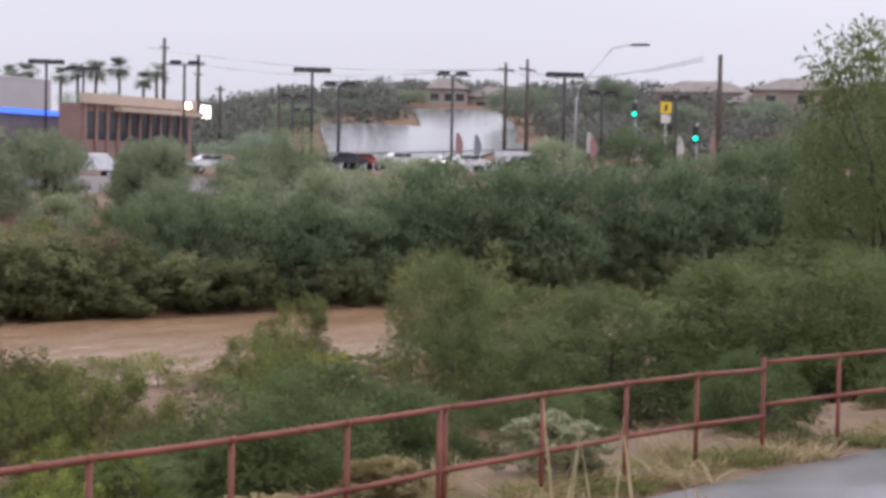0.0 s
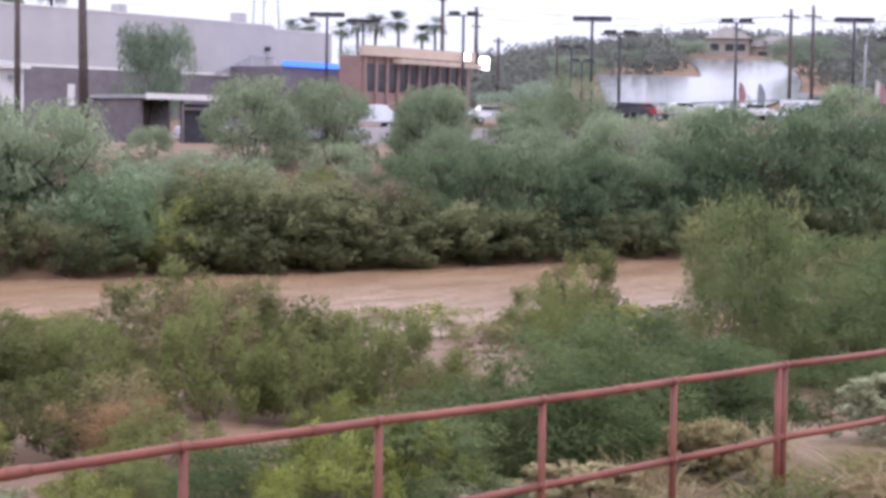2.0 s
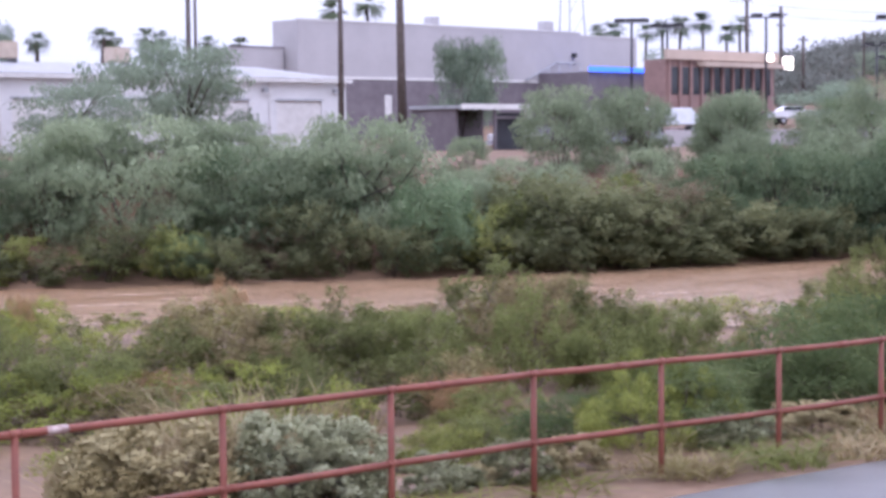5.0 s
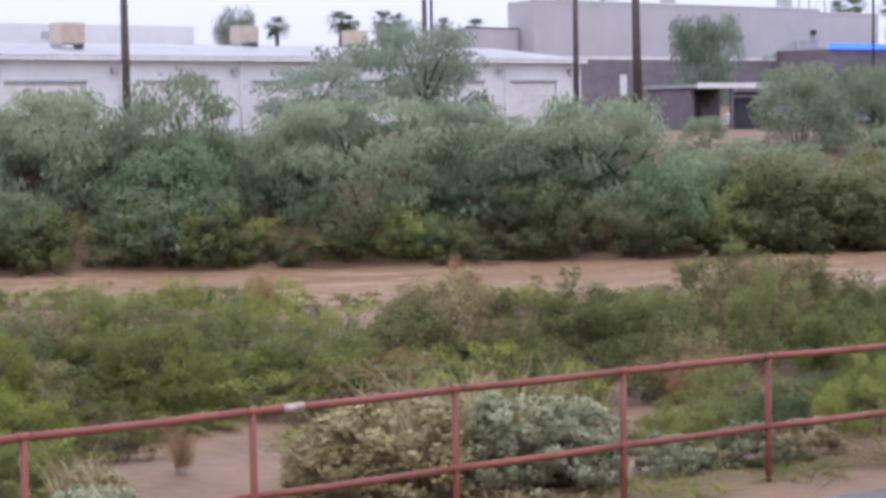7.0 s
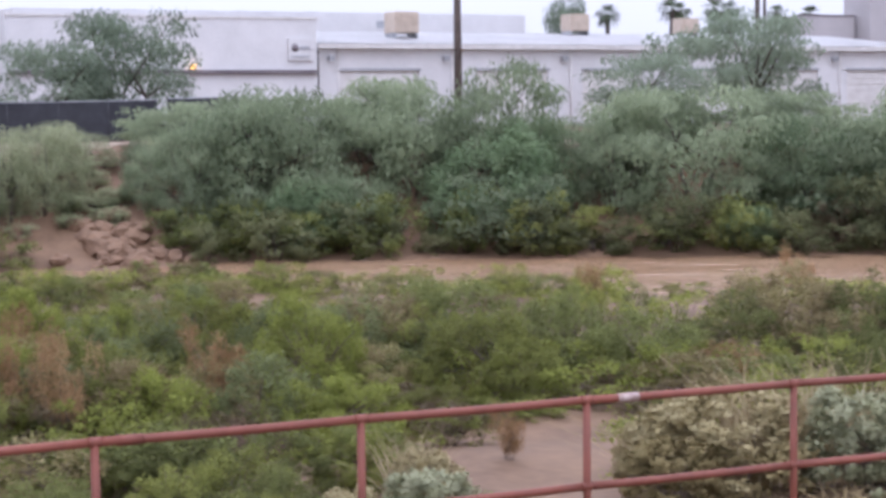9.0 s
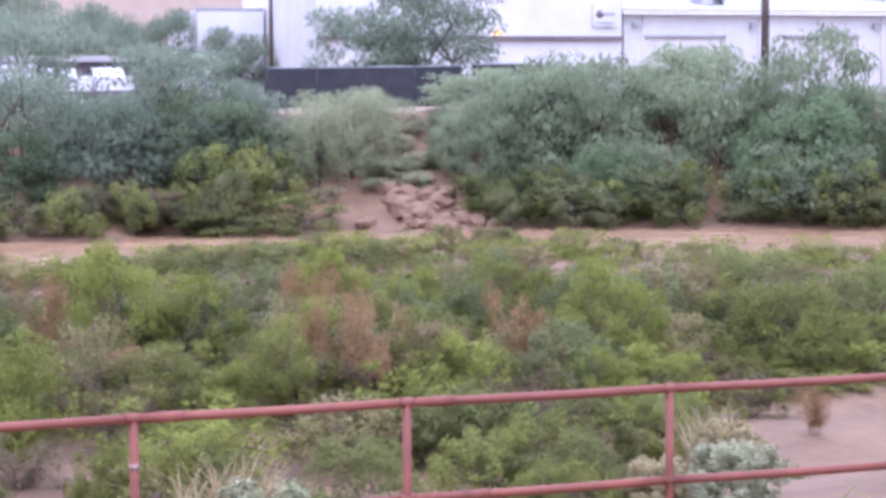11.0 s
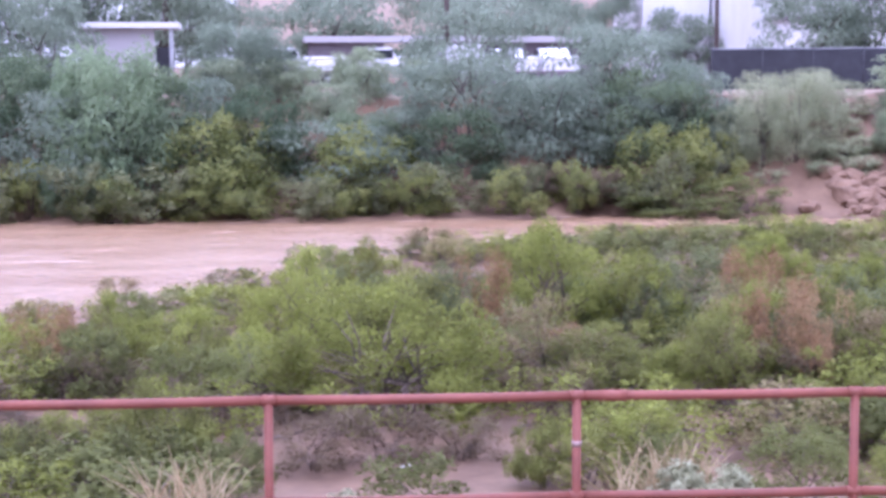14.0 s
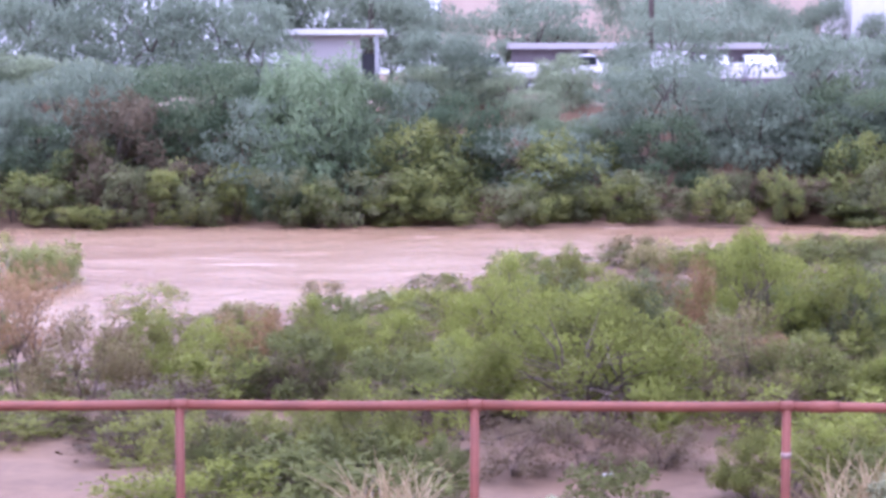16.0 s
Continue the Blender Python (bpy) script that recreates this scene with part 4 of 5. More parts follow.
plants("desert_broom", "shrub", "brown-tipped half-dry broom in the thicket", thick_c, "fan", M_HALFDRY, 4500, 0.038, 0.010, -0.5, 0.009, 8, "terrace thicket", seed=46, wood=M_TWIG)

under = [(thicket.uniform(-9, 18), thicket.uniform(15.2, 30), thicket.uniform(1.8, 2.8), thicket.uniform(0.45, 0.95)) for _ in range(76)]
plants("dry_brush", "shrub", "tangled dead brown underbrush below the shrubs", under[::2], "cushion", M_UNDER, 1500, 0.062, 0.016, -0.3, 0.008, 7, "dry undergrowth", seed=48, wood=M_TWIG)
plants("dry_brush", "shrub", "straggling olive underbrush below the shrubs", under[1::2], "cushion", M_NEAR_C, 1500, 0.062, 0.018, -0.3, 0.008, 7, "dry undergrowth", seed=49, wood=M_TWIG)

# smaller growth that fills the terrace, with bare sand left between
SAND = [(22, 10, 1.5), (26, 12.6, 1.4), (13.6, 15.2, 1.8), (12.5, 11.5, 1.2), (-7.3, 14, 1.9), (-0.3, 13, 1.8), (1.2, 13.2, 1.3)]
fill = random.Random(31)
low_a, low_b, low_c = [], [], []
while len(low_a) + len(low_b) + len(low_c) < 240:
    x, y = fill.choice((fill.uniform(-16, 62), fill.uniform(-15, 22))), fill.uniform(2.5, 56)
    s, near = y - rail_y(x), along(NEAR_EDGE, x)
    if y > near - 0.4 or s < 3.2 or any(math.hypot(x - a, (y - b) * 0.6) < c for a, b, c in SAND):
        continue
    if s < 10 and fill.random() < (0.75 if 6 < x < 17 else 0.6):
        continue
    k = fill.random()
    (low_a if k < 0.40 and s > 10 else low_b if k < 0.78 else low_c).append((x, y, fill.uniform(1.6, 3.0), fill.uniform(0.7, 1.35) * (0.75 if s < 9 else 1.0)))
edge_growth = [(2 + 1.35 * i, along(NEAR_EDGE, 2 + 1.35 * i) - fill.uniform(1.6, 4.2), fill.uniform(1.9, 3.0), fill.uniform(0.5, 0.95)) for i in range(33)]
plants("seep_willow", "shrub", "green seep willow at the flooded terrace edge", edge_growth[::2], "shrub", M_NEAR, 1900, 0.065, 0.02, -0.4, 0.008, 6, "edge growth", seed=41, wood=M_TWIG)
plants("desert_broom", "shrub", "dull green broom at the flooded terrace edge", edge_growth[1::2], "shrub", M_NEAR_B, 1900, 0.065, 0.02, -0.4, 0.008, 6, "edge growth", seed=42, wood=M_TWIG)
plants("seep_willow", "shrub", "low bright green seep willow on the terrace", low_a, "shrub", M_NEAR, 1700, 0.062, 0.019, -0.5, 0.008, 5, "low terrace growth", seed=32, wood=M_TWIG)
plants("desert_broom", "shrub", "low dull green broom on the terrace", low_b, "cushion", M_NEAR_B, 1650, 0.064, 0.021, -0.5, 0.008, 5, "low terrace growth", seed=33, wood=M_TWIG)
plants("rusty_shrub", "shrub", "low half-dry brown brush on the terrace", low_c, "cushion", M_HALFDRY, 1500, 0.06, 0.018, -0.5, 0.008, 5, "low terrace growth", seed=35, wood=M_TWIG)

# woods on the rise behind the lots
woods_c, woods_r = [], []
for i in range(900):
    a = math.radians(belt.uniform(12, 42))
    d = belt.uniform(225, 600)
    x, y = d * math.cos(a), d * math.sin(a)
    u, side = (x - 227) / 70, (y - (123 + (x - 227) * 0.6))
    if x < 225 or (-0.4 < u < 1.1 and -40 < side < 6) or (x < 355 and abs(y - (104 + (x - 200) * 0.413 - 9 * math.sin(math.pi * min(1, max(0, (x - 200) / 150))))) < 13):
        continue
    h = belt.uniform(1.8, 3.6)
    woods_c.append((x, y, ground_z(x, y) + h * 0.7))
    woods_r.append((h * 1.2, h * 1.2, h * 0.8))
woods = new("far_woods", leaves_mesh("far_woods", np.array(woods_c), np.array(woods_r), 120000, 0.9, 0.45, 0.1, M_FARWOOD_HAZE, 77))
tagged(woods, "scattered desert trees on the distant rise, greyed for haze", "woods", kind="stuff")


# ---- buildings ----
def wall_house(name, label, x0, x1, y0, y1, z0, z1, mat, parapet=None):
    ob = thing(name, label, "building", (x0, y0, 0))
    w, d = x1 - x0, y1 - y0
    panels("wall", mat, ob, (0, w, 0, 0.3, z0, z1), (0, w, d - 0.3, d, z0, z1), (0, 0.3, 0.3, d - 0.3, z0, z1), (w - 0.3, w, 0.3, d - 0.3, z0, z1))
    part("roof", boxes((0.1, w - 0.1, 0.1, d - 0.1, z1 - 0.5, z1 - 0.3)), M_WHITE, ob)
    if parapet:
        part("parapet", boxes((-0.06, w + 0.06, -0.06, 0.34, z1, z1 + 0.16)), parapet, ob)
    return ob


G = 1.5
# long white warehouse with roll-up doors
warehouse = thing("warehouse", "long white metal warehouse with roll-up doors", "building", (53.5, 108, 0))
L = 54.8
DOORS = [(1.6, 7.8), (12.4, 18.6), (21.6, 27.0), (31.0, 36.0), (39.0, 44.0), (47.0, 52.0)]
edge = 0.0
for a, b in DOORS:
    panels("wall", M_WHITE, warehouse, (edge, a, 0, 0.3, G, 8.1), (a, b, 0, 0.3, 6.2, 8.1))
    edge = b
panels("wall", M_WHITE, warehouse, (edge, L, 0, 0.3, G, 8.1), (0, 0.3, 0.3, 22, G, 8.1), (L - 0.3, L, 0.3, 22, G, 8.1))
bm = bmesh.new()
v = [bm.verts.new(c) for c in ((-0.3, -0.4, 8.12), (L + 0.3, -0.4, 8.12), (L + 0.3, 12, 9.5), (-0.3, 12, 9.5), (L + 0.3, 22.3, 8.3), (-0.3, 22.3, 8.3))]
bm.faces.new((v[0], v[1], v[2], v[3]))
bm.faces.new((v[3], v[2], v[4], v[5]))
bmesh.ops.solidify(bm, geom=bm.faces[:], thickness=0.22)
part("roof", bm, M_WHITE, warehouse)
part("gutter", boxes((-0.3, L + 0.3, -0.55, -0.35, 7.75, 8.05)), M_TRIM, warehouse)
for a, b in DOORS:
    door = part("door", boxes((a, b, 0.16, 0.24, G, 6.2)), M_TRIM, warehouse)
    part("door_frame", boxes((a - 0.12, b + 0.12, -0.06, -0.003, 6.2, 6.36)), M_STEEL, warehouse)
    for k in range(9):
        part("slat", boxes((a + 0.04, b - 0.04, 0.11, 0.157, G + 0.5 * k + 0.06, G + 0.5 * k + 0.46)), M_TRIM, door)
for x in (0.8, 9.9, 19.9, 29.2, 37.6, 45.6, 53.4):
    lamp = part("wall_lamp", boxes((x - 0.2, x + 0.2, -0.42, -0.004, 6.9, 7.25)), M_STEEL, warehouse)
    part("downpipe", tube(bmesh.new(), [(x + 0.6, -0.12, G), (x + 0.6, -0.12, 7.8)], [0.07] * 2), M_TRIM, warehouse)


def cooler(x, y, z, s=1.0):
    ob = thing("evaporative_cooler", "beige evaporative cooler on a flat roof", "cooler", (x, y, z), group="roof coolers")
    part("cabinet", boxes((-1.0 * s, 1.0 * s, -0.9 * s, 0.9 * s, 0.35, 1.9 * s), bevel=0.06), M_COOLER, ob)
    panels("stand", M_STEEL, ob, (-0.95 * s, -0.85 * s, -0.8 * s, 0.8 * s, -0.4, 0.35), (0.85 * s, 0.95 * s, -0.8 * s, 0.8 * s, -0.4, 0.35))
    for k in range(6):
        part("louvre", boxes((-0.85 * s, 0.85 * s, -0.96 * s, -0.905 * s, 0.5 + 0.22 * s * k, 0.5 + 0.22 * s * k + 0.13)), M_COOLER, ob)


cooler(62.8, 113.5, 8.75, 1.0)
cooler(81.5, 119, 9.3, 0.9)
cooler(92.5, 119, 9.2, 0.85)

# taller white office end with a sign
office = wall_house("office_block", "white two-storey office block beside the warehouse", 31.5, 53.1, 107.5, 128, G, 9.7, M_WHITE, M_TRIM)
part("ledge", boxes((0, 21.5, -0.28, -0.004, 6.0, 6.25)), M_BAND, office)
sign = part("sign", boxes((19.4, 21.2, -0.16, -0.006, 6.9, 8.4)), M_WHITE, office, "white sign board with a dark emblem")
part("emblem", tube(bmesh.new(), [(19.9, -0.2, 7.75), (19.9, -0.163, 7.75)], [0.26] * 2, 14), M_BAND, sign)
part("letter_bar", boxes((20.25, 21.0, -0.2, -0.163, 7.65, 7.85), (19.6, 20.95, -0.2, -0.163, 7.1, 7.22)), M_STEEL, sign)
part("lamp", boxes((12.3, 12.6, -0.4, -0.02, 6.35, 6.6)), M_AMBER, office, "small amber wall lamp, lit")
back_hall = wall_house("industrial_hall", "pale flat-roofed industrial hall in the distance", 40, 87, 136, 160, G, 11.9, M_WHITE)
part("window", boxes((32, 36, -0.05, -0.004, 10.6, 11.2)), M_STEEL, back_hall)
for x in (12.0, 22.0, 29.0):
    part("vent", boxes((x, x + 1.2, 8, 9.2, 11.4, 12.4)), M_STEEL, back_hall)
tan_hall = wall_house("industrial_hall", "tan stucco hall beyond the lots", -2, 38, 142, 160, G, 10.5, M_TAN, M_TRIM)
low_hall = wall_house("low_hall", "low grey hall with a dark roof edge", 119.4, 126.3, 137, 140, G, 12.3, M_GREY, M_BAND)

# large grey shop building with a dark lower band
shop = wall_house("shop_building", "large pale grey stucco shop with dark lower band", 126.6, 171, 135, 139, G, 15.2, M_GREY, M_TRIM)
part("band", boxes((-0.05, 44.4, -0.12, -0.004, G, 9.2)), M_BAND, shop)
part("cap", boxes((-0.05, 44.4, -0.2, -0.123, 9.2, 9.5)), M_TRIM, shop)
for x, s in ((20.5, 0.9), (39.4, 1.1)):
    part("roof_vent", boxes((x, x + 1.3 * s, 1, 2.3, 14.9, 15.4 + s), bevel=0.05), M_GREY, shop)
part("wall_lamp", boxes((42.8, 43.3, -0.5, -0.01, 12.3, 12.8)), M_DARK, shop)
part("door", boxes((12.0, 13.0, -0.2, -0.123, 5.4, 7.6)), M_TRIM, shop)
stair = part("stair_rail", tube(tube(bmesh.new(), [(34.0, -0.5, 9.4), (39.5, -0.5, 11.6)], [0.09] * 2), [(39.5, -0.5, 11.6), (44, -0.5, 11.6)], [0.09] * 2), M_STEEL, shop)
for k in range(6):
    part("stair_post", tube(bmesh.new(), [(34.4 + k * 1.9, -0.5, 9.2), (34.4 + k * 1.9, -0.5, 9.6 + min(2.0, 0.76 * k))], [0.06] * 2), M_STEEL, shop)
annex = wall_house("shop_annex", "grey shop annex with a lit blue sign strip", 171.4, 184.2, 137, 143, G, 13.6, M_GREY, M_TRIM)
annex.location.z = 1.4
part("band", boxes((-8, 12.8, -9.6, -0.01, G, 8.9)), M_BAND, annex, "dark masonry entrance")
part("sign_strip", boxes((-7.9, 2.4, -9.95, -9.63, 8.95, 9.45)), M_BLUE, annex, "blue lit sign strip")

# low red-brick strip with a tan fascia
strip = wall_house("restaurant", "low red brick restaurant with a tan fascia", 163, 183.5, 116, 119, G, 8.0, M_RED)
strip.location.z = RISE + 0.8
part("fascia", boxes((-0.3, 20.8, -0.5, -0.004, 8.0, 9.1)), M_TAN, strip)
part("lower_fascia", boxes((5.0, 20.8, -1.6, -0.504, 7.3, 7.8)), M_TAN, strip)
for k in range(10):
    part("window", boxes((0.8 + 1.95 * k, 2.1 + 1.95 * k, -0.08, -0.004, 4.2, 7.2)), M_GLASSDARK, strip)
    part("column", boxes((0.25 + 1.95 * k, 0.6 + 1.95 * k, -0.3, -0.004, G, 7.99)), M_RED, strip)
part("lit_sign", boxes((21.6, 23.2, -0.75, -0.51, 7.3, 8.7)), M_HEADLIGHT, strip, "bright lit sign board beside the fascia")
part("lit_sign", boxes((18.4, 19.3, -0.75, -0.51, 8.2, 8.9)), M_HEADLIGHT, strip, "small lit sign on the fascia")
part("sign_arm", boxes((20.81, 23.2, -0.5, -0.3, 8.75, 8.9)), M_DARK, strip)

# small shed and carport by the far bank
shed = thing("equipment_shed", "open-fronted shed with pale posts, flat roof and dark sheet as bay shade", "shed", (95.4, 82, 0))
zs = ground_z(95.4, 82)
part("roof", boxes((-0.2, 7.5, -0.3, 5, zs + 3.0, zs + 3.25)), M_STEEL, shed)
part("fascia", boxes((-0.25, 7.55, -0.42, -0.304, zs + 2.95, zs + 3.35)), M_TRIM, shed)
# open bay's shade as colour: dark walls, shelf, left post and black sheet
panels("wall", M_BAND, shed, (0, 7.3, 4.6, 4.9, zs - 0.3, zs + 3.0), (0, 0.3, 0.5, 4.59, zs - 0.3, zs + 2.99))
part("screen", boxes((3.9, 7.0, 0.25, 0.35, zs - 0.3, zs + 2.7)), M_SCREEN_SHADE, shed)
part("shelf_rail", boxes((3.7, 7.0, -0.1, 0.0, zs + 2.3, zs + 2.45)), M_BAND, shed)
part("post", boxes((3.4, 3.6, -0.2, 0.0, zs - 0.4, zs + 2.99)), M_BAND, shed)
part("post", boxes((7.06, 7.5, -0.2, 0.2, zs - 0.4, zs + 2.99)), M_TRIM, shed, "broad pale end post")
carport = thing("carport", "white block carport with a dark sheet as its shaded bay", "carport", (-10.5, 90, 0))
zc = ground_z(-8, 90)
panels("wall", M_GREY, carport, (0.2, 4.1, 0, 0.3, zc - 0.3, zc + 3.2), (0.2, 0.5, 0.3, 5, zc - 0.3, zc + 3.2))
part("roof", boxes((0, 5.4, -0.5, 5.4, zc + 3.2, zc + 3.5)), M_WHITE, carport)
part("post", boxes((4.9, 5.1, -0.2, 0.0, zc - 0.3, zc + 3.2)), M_STEEL, carport)
# thin black sheet in place of the shade within the opening
part("bay", boxes((4.2, 4.9, 0.2, 0.3, zc - 0.3, zc + 2.2)), M_SCREEN_SHADE, carport)


# ---- fences ----
def screened_fence(rows, height, label, mat=M_SCREEN_SHADE):
    ob = thing("chain_link_fence", label, "fence")
    for (x0, y0), (x1, y1) in zip(rows, rows[1:]):
        n = max(1, round(math.hypot(x1 - x0, y1 - y0) / 3.0))
        for i in range(n):
            a = (x0 + (x1 - x0) * i / n, y0 + (y1 - y0) * i / n)
            b = (x0 + (x1 - x0) * (i + 1) / n, y0 + (y1 - y0) * (i + 1) / n)
            za, zb = ground_z(*a), ground_z(*b)
            part("post", tube(bmesh.new(), [(a[0], a[1], za - 0.3), (a[0], a[1], za + height + 0.08)], [0.04] * 2, 8), M_DARK if mat == M_SCREEN_SHADE else M_STEEL, ob)
            bm = bmesh.new()
            ux, uy = (b[0] - a[0]), (b[1] - a[1])
            ln = math.hypot(ux, uy)
            px, py = -uy / ln * 0.02, ux / ln * 0.02
            vs = [bm.verts.new((q[0] + d * px, q[1] + d * py, z)) for d in (1, -1) for q, z in ((a, za + 0.05), (b, zb + 0.05), (b, zb + height), (a, za + height))]
            bmesh.ops.convex_hull(bm, input=vs)
            part("panel", bm, mat, ob)
            part("rail", tube(bmesh.new(), [(a[0], a[1], za + height + 0.03), (b[0], b[1], zb + height + 0.03)], [0.03] * 2, 6), M_STEEL, ob)
    return ob


screened_fence([(22.5, 85.5), (33.4, 85.5)], 2.15, "chain-link fence with black privacy screen on the bank top")
screened_fence([(34.0, 85.4), (37.4, 85.4)], 2.2, "chain-link gate with black privacy screen")
screened_fence([(-40, 89.5), (-11, 89.5)], 1.7, "grey chain-link fence above the far bank", M_STEEL)
lot_wall = thing("lot_wall", "low grey block wall round the parking lot", "wall", (0, 0, 0))
for i in range(6):
    x0, y0 = 117 + 2.6 * i, 80.5 - 2.9 * i
    z = ground_z(x0, y0)
    part("panel", boxes((0, 4.2, -0.1, 0.1, z - 0.4, z + 1.35)), M_GREY, lot_wall).matrix_basis = pose(x0, y0, 0, 0, 0, -48)


# ---- poles, lamps and signals ----
def utility_pole(x, y, top, r=0.16, arms=(), lean=0.0, label="tall weathered wooden utility pole"):
    z, top = ground_z(x, y), top + rise_at(x)
    ob = thing("utility_pole", label, "utility pole", (x, y, 0), group="utility poles")
    part("pole", tube(bmesh.new(), [(0, 0, z - 0.5), (lean * 0.5, 0, (z + top) / 2), (lean, 0, top)], [r * 1.15, r, r * 0.8], 10), M_POLE, ob)
    for h, w in arms:
        arm = part("crossarm", boxes((-w / 2 + lean, w / 2 + lean, -0.08, 0.08, top - h - 0.1, top - h + 0.1)), M_POLE, ob)
        for k in range(4):
            u = lean - w / 2 + 0.15 + (w - 0.3) * k / 3
            part("insulator", tube(bmesh.new(), [(u, 0, top - h + 0.1), (u, 0, top - h + 0.35)], [0.07, 0.04], 8), M_STEEL, arm)
    return ob


utility_pole(55.6, 92, 14, 0.24, label="thick dark wooden pole in front of the warehouse")
utility_pole(108.6, 130, 21, 0.24)
utility_pole(111, 132, 21, 0.16)
utility_pole(102.4, 95, 17, 0.34, lean=-0.3, label="thick brown leaning pole by the shop")
utility_pole(98.6, 98, 17, 0.22)
utility_pole(10.0, 98, 12, 0.16)
utility_pole(27.5, 104, 12, 0.14)
utility_pole(-6.2, 101, 12, 0.17)
utility_pole(245.5, 163.9, 23, 0.3, ((1.5, 2.4), (5.5, 2.0)))
utility_pole(249, 159.9, 20.5, 0.3, ((1.2, 3.6), (3.0, 2.2)))
utility_pole(209.6, 88.2, 15.8, 0.22, ((0.9, 4.2),))
utility_pole(228.7, 94, 17.6, 0.22, ((1.4, 5.0),))
utility_pole(181.1, 51.4, 14.2, 0.26)
utility_pole(269.5, 157.7, 17, 0.2)
utility_pole(237.4, 148, 15, 0.25, ((0.6, 2.4),))


def lot_lamp(x, y, top, heads=3, turn=0.0):
    z, top = ground_z(x, y), top + rise_at(x)
    ob = thing("lot_lamp", "dark parking lot lamp with a flat box head", "street lamp", (x, y, 0), turn, group="parking lot lamps")
    part("pole", tube(bmesh.new(), [(0, 0, z - 0.3), (0, 0, top)], [0.16, 0.13], 8), M_DARK, ob)
    part("arm", boxes((-1.9, 1.9, -0.07, 0.07, top - 0.12, top + 0.02)), M_DARK, ob)
    for k in range(heads):
        u = -1.9 + 3.8 * (k + 0.5) / heads
        head = part("head", boxes((u - 0.6, u + 0.6, -0.5, 0.5, top + 0.02, top + 0.36), bevel=0.06), M_DARK, ob)
        part("lens", boxes((u - 0.45, u + 0.45, -0.36, 0.36, top - 0.03, top + 0.016)), M_TRIM, head)


for x, y, top, heads in ((165.5, 104.6, 12.9, 2), (164.2, 88.3, 11.9, 3), (166, 86.2, 10.6, 2), (179.8, 80.4, 12.4, 2), (175.7, 65.8, 11.9, 3), (161.6, 119.6, 13.0, 3), (169.1, 120.5, 12.7, 3), (206.1, 116.2, 11.5, 2), (215.1, 120.1, 10.2, 2), (196.7, 70.3, 11.2, 2), (203.7, 64.2, 11.0, 2)):
    lot_lamp(x, y, top, heads, -55)

# street lamp with a long bent arm
street = thing("street_lamp", "grey street lamp with a long curved arm", "street lamp", (204, 76.2, RISE - 1.0))
zz = ground_z(204, 76.2) - RISE + 1.0
part("pole", tube(bmesh.new(), [(-1, 0, zz - 0.3), (-0.6, 0, 12.0), (0, 0, 13.4), (1.8, -3.4, 18.0), (2.4, -5.5, 18.4)], [0.16, 0.12, 0.1, 0.07, 0.06], 8), M_STEEL, street)
part("head", boxes((2.1, 2.9, -7.6, -5.4, 18.25, 18.5), bevel=0.08), M_DARK, street)

signal = thing("traffic_signal", "traffic signal on a mast arm showing green", "traffic signal", (0, 0, 0))
for x, y, z in ((196.9, 66.5, 9.0 + RISE), (181.4, 53.9, 5.9 + RISE)):
    head = part("head", boxes((x - 0.2, x + 0.25, y - 0.28, y + 0.28, z - 0.45, z + 1.25), bevel=0.05), M_DARK, signal)
    part("green_lens", tube(bmesh.new(), [(x - 0.32, y - 0.1, z), (x - 0.21, y - 0.06, z)], [0.24] * 2, 12), M_GREENLIGHT, head)
    for k in (1, 2):
        part("lens", tube(bmesh.new(), [(x - 0.3, y - 0.1, z + 0.42 * k), (x - 0.21, y - 0.06, z + 0.42 * k)], [0.15] * 2, 12), M_CARDARK, head)
    part("mast", tube(bmesh.new(), [(x + 0.35, y, ground_z(x, y) - 0.3), (x + 0.35, y, z + 1.6)], [0.14, 0.1], 8), M_STEEL, signal)
warning = thing("warning_sign", "yellow warning sign board on a post", "road sign", (170.0, 52.9, RISE - 0.3), -62)
part("board", boxes((-0.52, 0.52, -0.05, 0.05, 8.2, 9.3), bevel=0.03), M_YSIGN, warning)
part("plate", boxes((-0.45, 0.45, -0.05, 0.05, 7.3, 8.1)), M_TRIM, warning)
part("symbol", boxes((-0.13, 0.13, -0.075, -0.053, 8.45, 9.05)), M_CARDARK, warning)
part("post", tube(bmesh.new(), [(0, 0.1, ground_z(169, 54.6) - 0.3 - RISE), (0, 0.1, 9.2)], [0.06] * 2, 8), M_STEEL, warning)

# radio mast behind the shop
mast = thing("radio_mast", "thin steel lattice radio mast", "mast", (198, 160, 0))
zz = ground_z(198, 160)
for a, b in ((-1.2, -1.2), (1.2, -1.2), (0, 1.2)):
    part("leg", tube(bmesh.new(), [(a * 1.8, b * 1.8, zz), (a * 0.7, b * 0.7, 34)], [0.13, 0.08], 6), M_STEEL, mast)
for k in range(8):
    s0, s1 = 1.8 - 1.1 * k / 8, 1.8 - 1.1 * (k + 1) / 8
    h0, h1 = zz + (34 - zz) * k / 8, zz + (34 - zz) * (k + 1) / 8
    part("brace", tube(bmesh.new(), [(-1.2 * s0, -1.2 * s0, h0), (1.2 * s1, -1.2 * s1, h1)], [0.05] * 2, 5), M_STEEL, mast)

